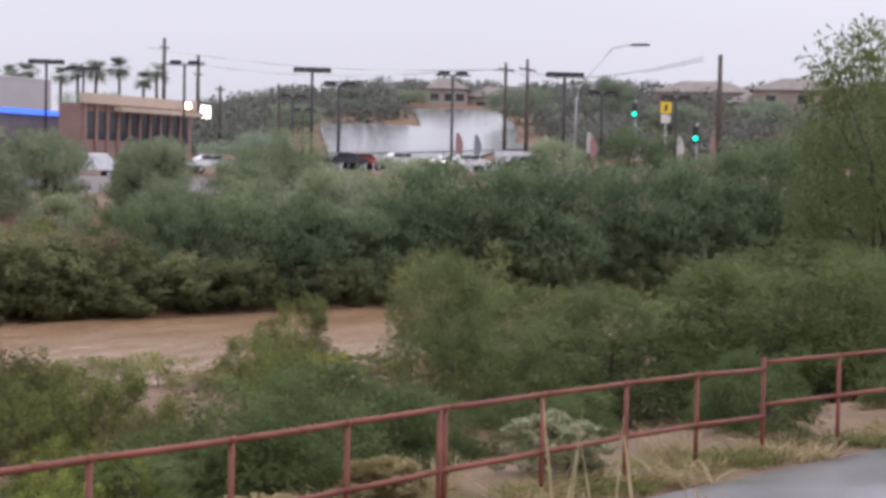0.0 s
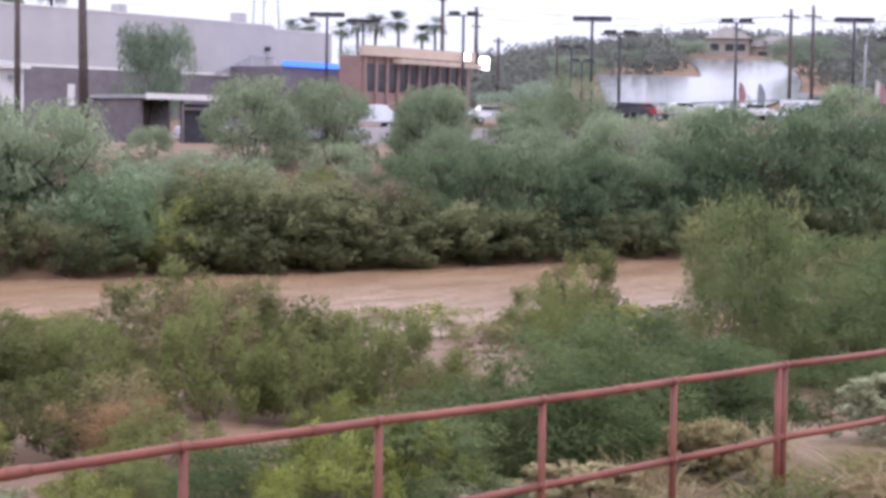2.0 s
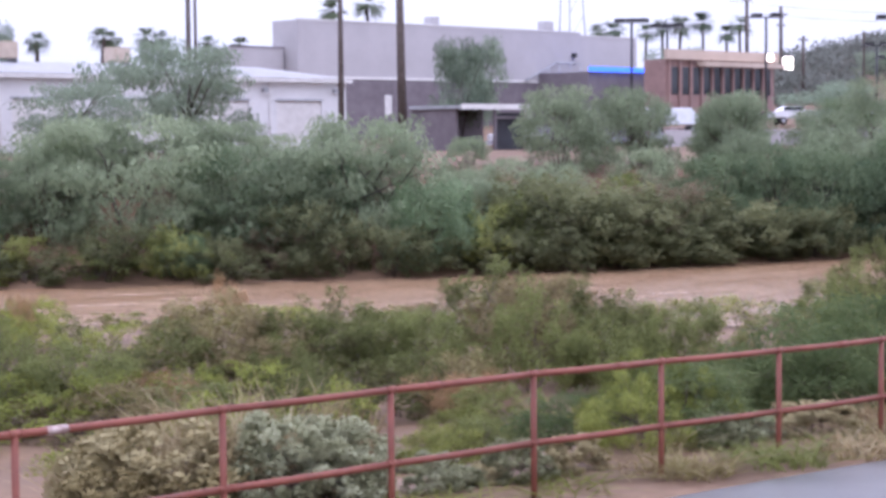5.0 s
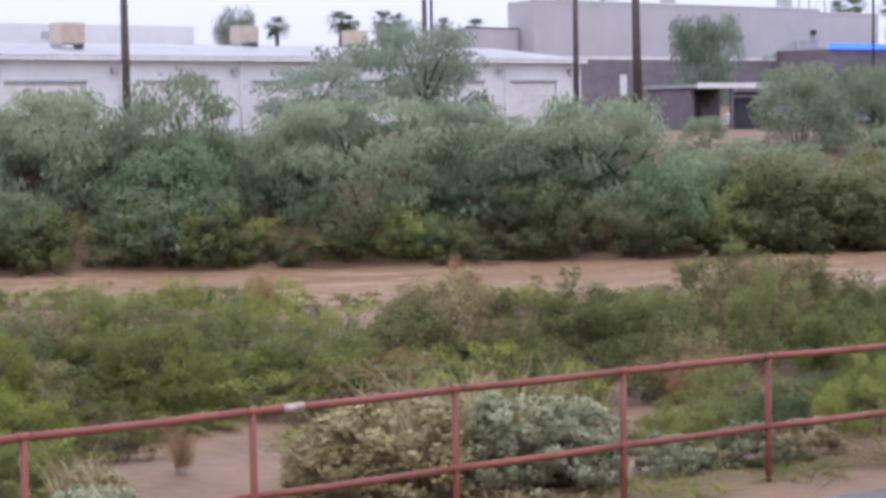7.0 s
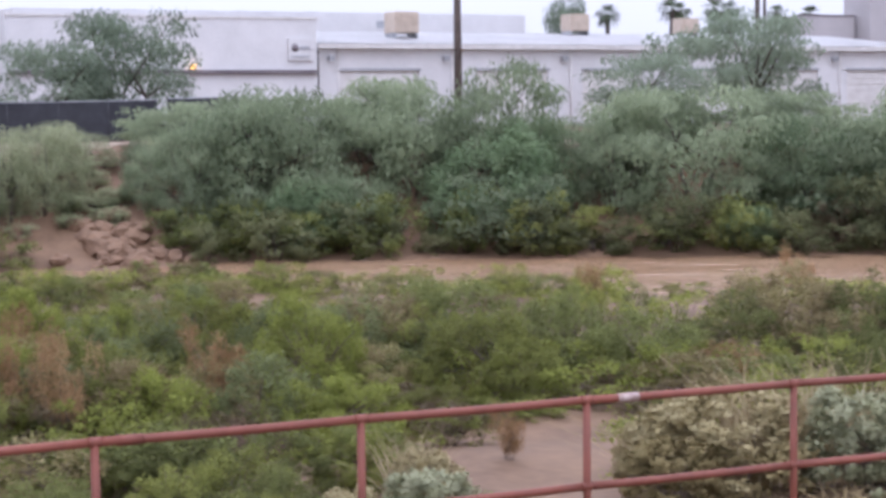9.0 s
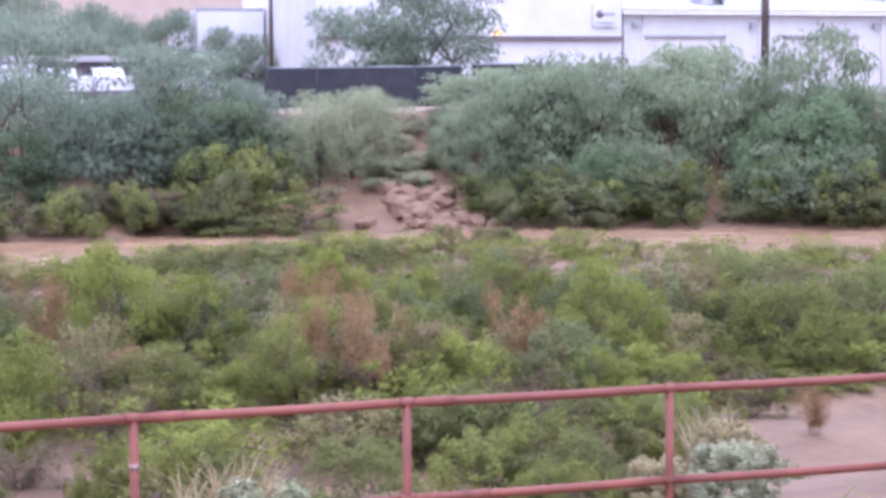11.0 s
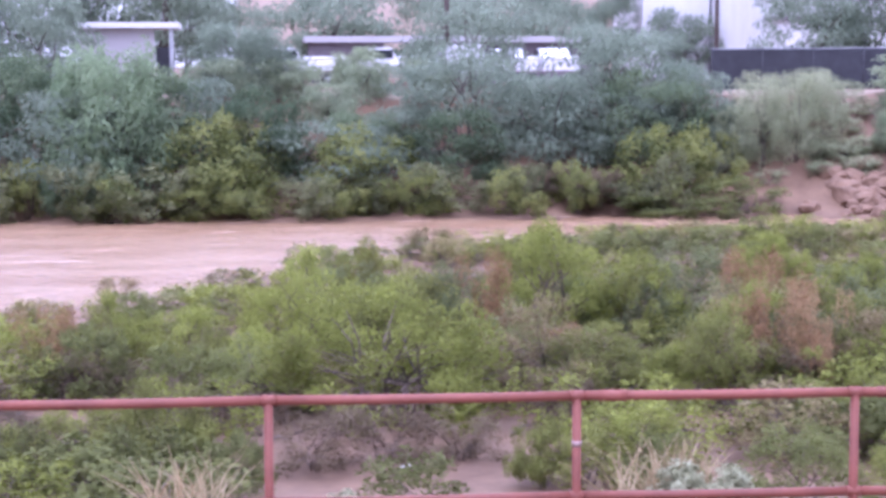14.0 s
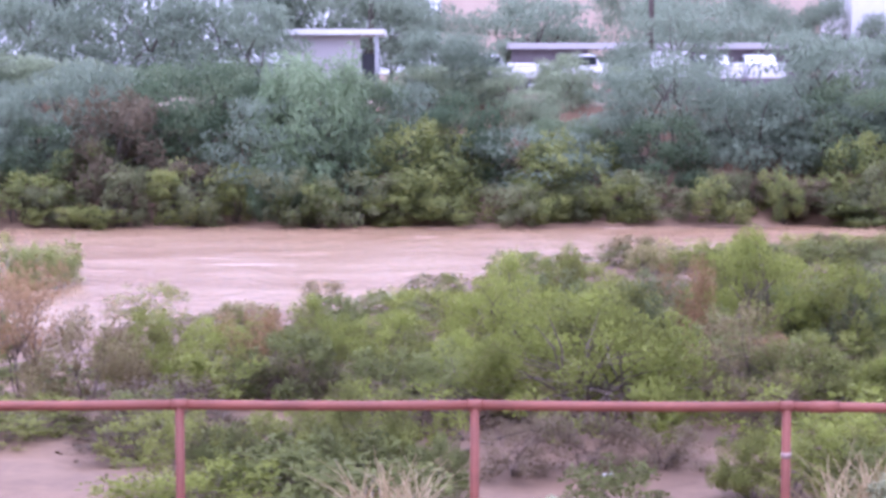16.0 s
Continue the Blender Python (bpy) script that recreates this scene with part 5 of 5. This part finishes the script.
# service wires between the poles
wires = thing("power_line", "thin dark overhead power lines", "cable", (0, 0, 0))
for (ax, ay, az), (bx, by, bz) in (((244, 166, 21.4), (227.8, 96, 16.2)), ((247.5, 162, 19.3), (208.7, 90, 14.9)), ((227.8, 96, 16.2), (180.6, 53, 13.9)), ((208.7, 90, 14.9), (180.6, 53, 13.6))):
    pts = [(ax + (bx - ax) * u, ay + (by - ay) * u, az + (bz - az) * u + RISE - 1.4 * math.sin(math.pi * u)) for u in (0, 0.2, 0.4, 0.6, 0.8, 1)]
    part("wire", tube(bmesh.new(), pts, [0.03] * 6, 5), M_DARK, wires)


# ---- palms ----
def palm(x, y, top, spread=2.2, seed=0):
    r = random.Random(seed)
    z, top = ground_z(x, y), top + (0.8 * rise_at(x) if x > 180 else 0.0)
    ob = thing("palm_tree", "tall thin fan palm with a shaggy head", "palm tree", (x, y, 0), group="palm trees")
    part("trunk", tube(bmesh.new(), [(0, 0, z - 0.4), (r.uniform(-0.3, 0.3), 0, (z + top) / 2), (r.uniform(-0.4, 0.4), 0, top)], [0.34, 0.25, 0.22], 8), M_POLE, ob)
    bm = bmesh.new()
    for k in range(34):
        a, e = r.random() * 2 * math.pi, r.uniform(-0.9, 1.2)
        d = Vector((math.cos(a) * math.cos(e), math.sin(a) * math.cos(e), math.sin(e)))
        side = d.cross(Vector((0, 0, 1))).normalized()
        base, tip = Vector((0, 0, top)) + d * 0.3, Vector((0, 0, top)) + d * spread + Vector((0, 0, -0.5))
        mid = (base + tip) / 2 + Vector((0, 0, 0.25))
        for u in (-1, -0.4, 0.2, 0.8):
            w = side * spread * 0.28 * u
            w2 = side * spread * 0.28 * (u + 0.35)
            bm.faces.new([bm.verts.new(c) for c in (base, mid + w, tip + w * 1.2, mid + w2)])
    part("fronds", bm, M_PALM, ob)


for i, (x, y, top, sp) in enumerate(((261.6, 193.3, 19.4, 2.4), (263.5, 190.8, 20.0, 2.8), (265.7, 187.7, 20.5, 2.5), (260.3, 178.5, 18.0, 2.1), (269.7, 182.4, 20.0, 2.5), (259.8, 195.5, 19.0, 2.0), (233.2, 180.8, 17.8, 2.4), (231.7, 182.7, 17.3, 2.2),
                                     (113.7, 151.1, 13.7, 1.7), (117, 153.8, 13.7, 1.5), (130.6, 166, 14.9, 1.9), (134, 168, 14.9, 1.7), (141, 168, 14.6, 1.5), (146, 168, 14.5, 1.7), (161.3, 168, 19.3, 2.4), (167.7, 168, 20.4, 2.6), (108.4, 154.8, 13.3, 1.6))):
    palm(x, y, top, sp * (1.05 if x > 180 else 1.0), i)


# ---- houses on the rise ----
def house(x, y, z, w, d, h, turn, hip=2.6):
    ob = thing("house", "tan stucco house with a low tiled hip roof", "house", (x, y, z), turn, group="houses on the rise")
    part("wall", boxes((-w / 2, w / 2, -d / 2, d / 2, -6, h)), M_HOUSE, ob)
    bm = bmesh.new()
    e = 0.7
    lo = [bm.verts.new((sx * (w / 2 + e), sy * (d / 2 + e), h + 0.01)) for sx, sy in ((-1, -1), (1, -1), (1, 1), (-1, 1))]
    hi = [bm.verts.new((sx * (w / 2 - d / 2.2), 0, h + hip)) for sx in (-1, 1)]
    bm.faces.new((lo[0], lo[1], hi[1], hi[0]))
    bm.faces.new((lo[2], lo[3], hi[0], hi[1]))
    bm.faces.new((lo[1], lo[2], hi[1]))
    bm.faces.new((lo[3], lo[0], hi[0]))
    bm.faces.new(lo[::-1])
    part("roof", bm, M_TILE, ob)
    for u in (-0.3, 0.05, 0.32):
        win = part("window", boxes((u * w - 0.9, u * w + 0.9, -d / 2 - 0.08, -d / 2 - 0.004, h - 2.6, h - 1.0)), M_GLASSDARK, ob)
        part("frame", boxes((u * w - 1.0, u * w + 1.0, -d / 2 - 0.14, -d / 2 - 0.084, h - 1.0, h - 0.85)), M_TRIM, win)


house(381, 168, 19.2, 20, 12, 3.6, -62)
house(371, 178, 19.7, 9, 8, 4.6, -62)
house(379, 122, 19.7, 20, 12, 3.8, -72)
house(366, 98, 19.5, 17, 12, 3.6, -72)
house(372, 108, 17.7, 12, 10, 3.2, -72)
house(420, 200, 21.7, 16, 11, 3.0, -60)
house(405, 186, 20.2, 14, 10, 3.0, -60)
house(372, 84, 19.2, 18, 12, 3.4, -76)

# wet road climbing towards the houses, and the lots
verts, faces = [], []
for i in range(40):
    u = i / 39
    x, y = 200 + 150 * u, 104 + 62 * u - 9 * math.sin(math.pi * u)
    wide = 7.5 + 1.5 * u
    for s in (-1, 1):
        vx, vy = x + s * wide * -0.38, y + s * wide * 0.92
        verts.append((vx, vy, ground_z(x, y) + 0.3))
faces = [(2 * i, 2 * i + 2, 2 * i + 3, 2 * i + 1) for i in range(39)]
tagged(sheet("road", verts, faces, M_ROAD), "wet shining road climbing the rise", "road", kind="structure")
verts = [(x, y, 0) for x, y in ((112, 96), (140, 66), (206, 60), (215, 112), (150, 126))]
tagged(sheet("pavement", [(x, y, ground_z(x, y) + 0.3) for x, y, _ in verts], [(0, 1, 2, 3, 4)], M_ROAD), "wet asphalt parking lot", "parking lot", kind="structure")


# wet forecourt where the road leaves the lots
corners = [Vector(c) for c in ((227, 123, 0), (262, 105, 0), (297, 143, 0), (300, 168, 0))]
verts = []
for i in range(13):
    for k in range(13):
        p = corners[0].lerp(corners[1], k / 12).lerp(corners[3].lerp(corners[2], k / 12), i / 12)
        verts.append((p.x, p.y, ground_z(p.x, p.y) + 0.4))
faces = [(13 * i + k, 13 * i + k + 1, 13 * i + k + 14, 13 * i + k + 13) for i in range(12) for k in range(12)]
tagged(sheet("pavement", verts, faces, M_ROAD), "wet shining asphalt forecourt below the rise", "parking lot", kind="structure")


# ---- vehicles ----
def car(x, y, turn, paint, kind="car", lit=False, group="parked vehicles"):
    z = ground_z(x, y) + 0.32
    name, label = {"car": ("car", "parked sedan"), "truck": ("pickup_truck", "parked pickup truck"), "van": ("van", "parked white van")}[kind]
    tone = {"white_car_paint": "white", "dark_car_paint": "dark", "red_car_paint": "red"}[paint.name.split(".")[0]]
    ob = thing(name, f"{tone} {label} in the lot beyond the bank", name.replace("_", " "), (x, y, z), turn, group)
    long, wide = {"car": (4.5, 1.8), "truck": (5.6, 2.0), "van": (5.2, 2.0)}[kind]
    a = long / 2
    body = {"car": [(-a, 0.35), (-a, 0.85), (-a * 0.55, 0.95), (a * 0.5, 0.95), (a, 0.8), (a, 0.35)],
            "truck": [(-a, 0.5), (-a, 1.1), (a, 1.12), (a, 0.5)],
            "van": [(-a, 0.4), (-a, 1.95), (a * 0.55, 1.95), (a * 0.8, 1.25), (a, 1.1), (a, 0.4)]}[kind]
    bm = bmesh.new()

    def prism(profile, w, inset=0.0):
        left = [bm.verts.new((px, -w / 2 + (inset if pz > 1.0 else 0), pz)) for px, pz in profile]
        right = [bm.verts.new((px, w / 2 - (inset if pz > 1.0 else 0), pz)) for px, pz in profile]
        bm.faces.new(left[::-1])
        bm.faces.new(right)
        for k in range(len(profile)):
            j = (k + 1) % len(profile)
            bm.faces.new((left[k], left[j], right[j], right[k]))

    prism(body, wide)
    if kind == "car":
        prism([(-a * 0.72, 0.951), (-a * 0.45, 1.42), (a * 0.18, 1.44), (a * 0.52, 0.951)], wide * 0.96, 0.16)
    if kind == "truck":
        prism([(-0.1 * a, 1.121), (0.02 * a, 1.75), (0.42 * a, 1.77), (0.66 * a, 1.121)], wide * 0.96, 0.12)
        prism([(-a, 1.101), (-a, 1.3), (-0.12 * a, 1.3), (-0.12 * a, 1.121)], wide)
    bmesh.ops.bevel(bm, geom=bm.edges[:], offset=0.05, segments=1, affect="EDGES")
    part("body", bm, paint, ob)
    lo, hi, u0, u1 = {"car": (1.0, 1.36, -a * 0.55, a * 0.3), "truck": (1.2, 1.66, 0.0, 0.5 * a), "van": (1.3, 1.8, a * 0.1, a * 0.6)}[kind]
    for s in (-1, 1):
        part("window", boxes((u0, u1, s * wide * 0.47 - 0.03, s * wide * 0.47 + 0.03, lo, hi)), M_GLASSDARK, ob)
        for u in (-0.6, 0.62):
            wheel = part("wheel", tube(bmesh.new(), [(u * a, s * (wide / 2 - 0.2), 0.02), (u * a, s * (wide / 2 + 0.03), 0.02)], [0.35] * 2, 16), M_TYRE, ob)
            part("rim", tube(bmesh.new(), [(u * a, s * (wide / 2 + 0.031), 0.02), (u * a, s * (wide / 2 + 0.05), 0.02)], [0.2] * 2, 12), M_STEEL, wheel)
        part("headlight", boxes((a - 0.01, a + 0.03, s * wide * 0.36 - 0.16, s * wide * 0.36 + 0.16, 0.62, 0.8)), M_HEADLIGHT if lit else M_TRIM, ob)


for x, y, turn, paint, kind in ((1.2, 93, 178, M_CARWHITE, "truck"), (6.4, 93.5, 182, M_CARWHITE, "truck"), (12.8, 92.5, 95, M_CARWHITE, "truck"), (15.4, 92.6, 88, M_CARWHITE, "truck"), (10.2, 93, 90, M_CARWHITE, "van"),
                                (-14.4, 92.5, 180, M_CARWHITE, "car"), (-20, 94, 180, M_CARWHITE, "car"), (38.5, 93, 0, M_CARWHITE, "truck"), (44, 94, 0, M_CARWHITE, "car"), (28, 93, 10, M_CARDARK, "truck"),
                                (33, 92, 10, M_CARDARK, "truck"), (108, 88, -40, M_CARWHITE, "car"), (141, 98, -40, M_CARWHITE, "van"), (145, 94, -35, M_CARDARK, "truck"), (149, 90, -35, M_CARWHITE, "car"),
                                (153, 86, -30, M_CARWHITE, "car"), (160, 82, -30, M_CARDARK, "car"), (164, 78, -30, M_CARWHITE, "car"), (167, 84, -30, M_CARRED, "car"), (171, 74, -35, M_CARWHITE, "car"), (176, 70, -30, M_CARDARK, "car"), (179, 72, -30, M_CARWHITE, "van")):
    car(x, y, turn, paint, kind)
car(188, 60, 195, M_CARDARK, "car", True, "cars on the road")
car(200, 92, 200, M_CARWHITE, "car", True, "cars on the road")

# ---- long pale sheds behind the trucks ----
back_wall = thing("storage_row", "long low mauve storage row with pale roof", "building", (2.0, 98.5, 0))
zb = ground_z(8, 98)
part("wall", boxes((0, 4.4, 0, 0.3, zb - 0.4, zb + 2.4), (6.0, 17, 0, 0.3, zb - 0.4, zb + 2.4)), M_BAND, back_wall)
part("roof", boxes((-0.2, 17.2, -0.5, 4, zb + 2.4, zb + 2.75)), M_GREY, back_wall)
hall = wall_house("tan_hall", "long pale tan hall beyond the trees", 14, 60, 150, 170, G, 8.6, M_TAN)
hall2 = wall_house("white_hall", "white hall with a grey eave", 26.5, 31.3, 121, 132, G, 8.4, M_WHITE, M_STEEL)

# ---- eroded bank rocks ----
rocks = random.Random(5)
for i in range(60):
    x = 25.2 + rocks.gauss(0, 1.0)
    y = along(FAR_EDGE, x) + rocks.uniform(0.2, 6.0)
    s = rocks.uniform(0.2, 0.68)
    bm = bmesh.new()
    bmesh.ops.create_icosphere(bm, subdivisions=2, radius=s)
    for v in bm.verts:
        v.co *= 1 + 0.45 * noise.noise(v.co * (1.6 / s) + Vector((i * 3.1, 0, 0)))
        v.co.z *= 0.7
    me = mesh_of(bm, "boulder", M_ROCK)
    ob = tagged(new("boulder", me), "broken reddish boulder on the eroded bank", "rock", "bank rubble")
    ob.matrix_world = pose(x, y, ground_z(x, y) + 0.1 * s, rocks.uniform(-20, 20), rocks.uniform(-20, 20), rocks.uniform(0, 360))


# ---- dry grass and stalks ----
def tuft(x, y, wide, high, count, mat, label, seed, name="dry_grass", curve=0.35, thick=0.006):
    r = np.random.default_rng(seed)
    z = ground_z(x, y)
    verts, faces = [], []
    for k in range(count):
        a, q = r.random() * 2 * math.pi, math.sqrt(r.random())
        bx, by = x + 0.35 * wide * q * math.cos(a), y + 0.35 * wide * q * math.sin(a)
        h = high * (0.5 + 0.6 * r.random())
        lx, ly = r.normal(0, curve) * wide, r.normal(0, curve) * wide
        w = thick * (0.6 + 0.8 * r.random())
        c = r.random() * math.pi
        wx, wy = w * math.cos(c), w * math.sin(c)
        b = len(verts)
        zb = ground_z(bx, by)
        for u, k2 in ((0, 1.0), (0.35, 1.0), (0.7, 0.8), (1.0, 0.25)):
            px, py, pz = bx + lx * u * u, by + ly * u * u, zb - 0.03 + h * u * (1 - 0.15 * u)
            verts += [(px - wx * k2, py - wy * k2, pz), (px + wx * k2, py + wy * k2, pz)]
        faces += [(b + 2 * i, b + 2 * i + 1, b + 2 * i + 3, b + 2 * i + 2) for i in range(3)]
    ob = sheet(name, verts, faces, mat)
    return tagged(ob, label, "grass", kind="stuff")


TUFTS = [(0.9, 1.7, 1.0, 0.7), (-2.5, 2.0, 0.8, 0.6), (8.6, 2.0, 1.0, 0.95), (8.3, 2.4, 1.3, 1.0), (10.0, 11.3, 1.0, 1.2), (14.0, 0.6, 0.8, 0.4), (17.4, 0.2, 0.9, 0.4), (20.0, 0.2, 0.9, 0.5), (25.0, -0.8, 1.2, 0.5), (23.2, 0.0, 1.0, 0.5)]
for i, (x, y, w, h) in enumerate(TUFTS):
    tuft(x, y, w, h, 150, M_STRAW, "tuft of dry straw-coloured grass below the railing", 50 + i)
stalks = random.Random(14)
for i in range(20):
    u = i / 19
    x, y = 10.4 + 0.9 * u + stalks.uniform(-0.2, 0.2), -5.3 - 1.5 * u + stalks.uniform(-0.15, 0.15)
    top = 1.42 + (0.62 if i in (1, 4, 7) else stalks.uniform(-0.1, 0.22))
    tuft(x, y, 0.45, (top - ground_z(x, y)) * 1.08, 4 if i in (1, 4, 7) else 9, M_STRAW, "pale dry stalks beside the path", 80 + i, "dry_stalks", 0.3, 0.015)
for i in range(16):
    x = 4 + 1.5 * i
    tuft(x, rail_y(x) + 0.25, 1.6, 0.16, 120, M_NEAR_C if i % 3 else M_STRAW, "low weeds along the path edge", 100 + i, "weeds", 0.3, 0.012)

for i in range(18):
    x = 13 + 1.15 * i
    tuft(x, rail_y(x) - 0.15 - 0.2 * (i % 3), 1.4, 0.3, 150, (M_HALFDRY, M_NEAR_B, M_STRAW)[i % 3], "low weeds between the path and the railing", 150 + i, "weeds", 0.3, 0.014)

# litter and driftwood on the sand
for i, (x, y, w, h) in enumerate(((8.9, 2.4, 1.4, 1.3), (9.0, 1.7, 1.8, 1.35), (9.9, 1.4, 1.5, 1.25), (1.1, 1.6, 0.7, 0.7))):
    tuft(x, y, w, h, int(130 * w), M_STRAW, "tall straw-coloured seed heads behind the brittlebush", 120 + i, "dry_grass", 0.22, 0.007)
litter = thing("litter", "pale crumpled scrap on the sand", "litter", (0.1, 13.4, ground_z(0.1, 13.4) + 0.06), 25)
part("scrap", boxes((-0.085, 0.085, -0.03, 0.03, -0.022, 0.022), bevel=0.015), M_LITTER, litter)
drift = random.Random(9)
for i in range(22):
    x, y = drift.uniform(-6, 4), drift.uniform(15, 18.5)
    a, ln = drift.uniform(0, math.pi), drift.uniform(0.4, 1.4)
    z = ground_z(x, y)
    bm = tube(bmesh.new(), [(0, 0, 0.03), (ln * 0.5 * math.cos(a), ln * 0.5 * math.sin(a), 0.14), (ln * math.cos(a), ln * math.sin(a), 0.05)], [0.03, 0.025, 0.01], 6)
    ob = tagged(new("driftwood", mesh_of(bm, "driftwood", M_TWIG)), "grey driftwood stick caught under the shrubs", "driftwood", "driftwood")
    ob.matrix_world = pose(x, y, z)

# foam lines drawn out along the current
foam = random.Random(21)
verts, faces = [], []
for i in range(70):
    x = foam.uniform(-24, 60)
    a, b = along(NEAR_EDGE, x), along(FAR_EDGE, x)
    y = a + (b - a) * (foam.random() ** 1.6)
    ln, w = foam.uniform(0.6, 3.2), foam.uniform(0.03, 0.11)
    slope = (along(FAR_EDGE, x + 2) - along(FAR_EDGE, x - 2)) / 4 if x > 25 else 0.0
    n0 = len(verts)
    for k in range(7):
        u = k / 6
        wob = 0.12 * noise.noise((x + ln * u, y, 6.0))
        hw = w * math.sin(math.pi * (0.08 + 0.84 * u)) * (0.7 + 0.5 * foam.random())
        px, py = x + ln * (u - 0.5), y + slope * ln * (u - 0.5) + wob
        verts += [(px, py - hw, WATER + 0.11), (px, py + hw, WATER + 0.11)]
    faces += [(n0 + 2 * k, n0 + 2 * k + 2, n0 + 2 * k + 3, n0 + 2 * k + 1) for k in range(6)]
tagged(sheet("foam", verts, faces, M_FOAM), "thin pale foam lines on the muddy current", "foam", kind="stuff")


# ---- feather flags by the road ----
def feather_flag(x, y, high, mat, turn):
    z = ground_z(x, y)
    ob = thing("feather_flag", "tall narrow feather flag by the road", "flag", (x, y, z), turn, group="feather flags")
    part("pole", tube(bmesh.new(), [(0, 0, -0.2), (0, 0, high * 0.8), (0.25, 0, high)], [0.05, 0.04, 0.03], 6), M_STEEL, ob)
    bm = bmesh.new()
    rows = [(bm.verts.new((0.05, 0.05 * math.sin(3 * u), high * (0.3 + 0.68 * u))), bm.verts.new((0.05 + 0.9 * math.sin(math.pi * (0.25 + 0.62 * u)), 0.15 * math.sin(4 * u), high * (0.34 + 0.62 * u)))) for u in [k / 7 for k in range(8)]]
    for (p, q), (r, s) in zip(rows, rows[1:]):
        bm.faces.new((p, q, s, r))
    bmesh.ops.solidify(bm, geom=bm.faces[:], thickness=0.03)
    part("banner", bm, mat, ob)


for i, (x, y) in enumerate(((212, 84), (217, 80), (222, 76), (226, 72), (230, 69), (209, 92), (235, 88), (216, 98))):
    feather_flag(x, y, 4.3, (M_TRIM, M_FLAG, M_STEEL)[i % 3], -60)
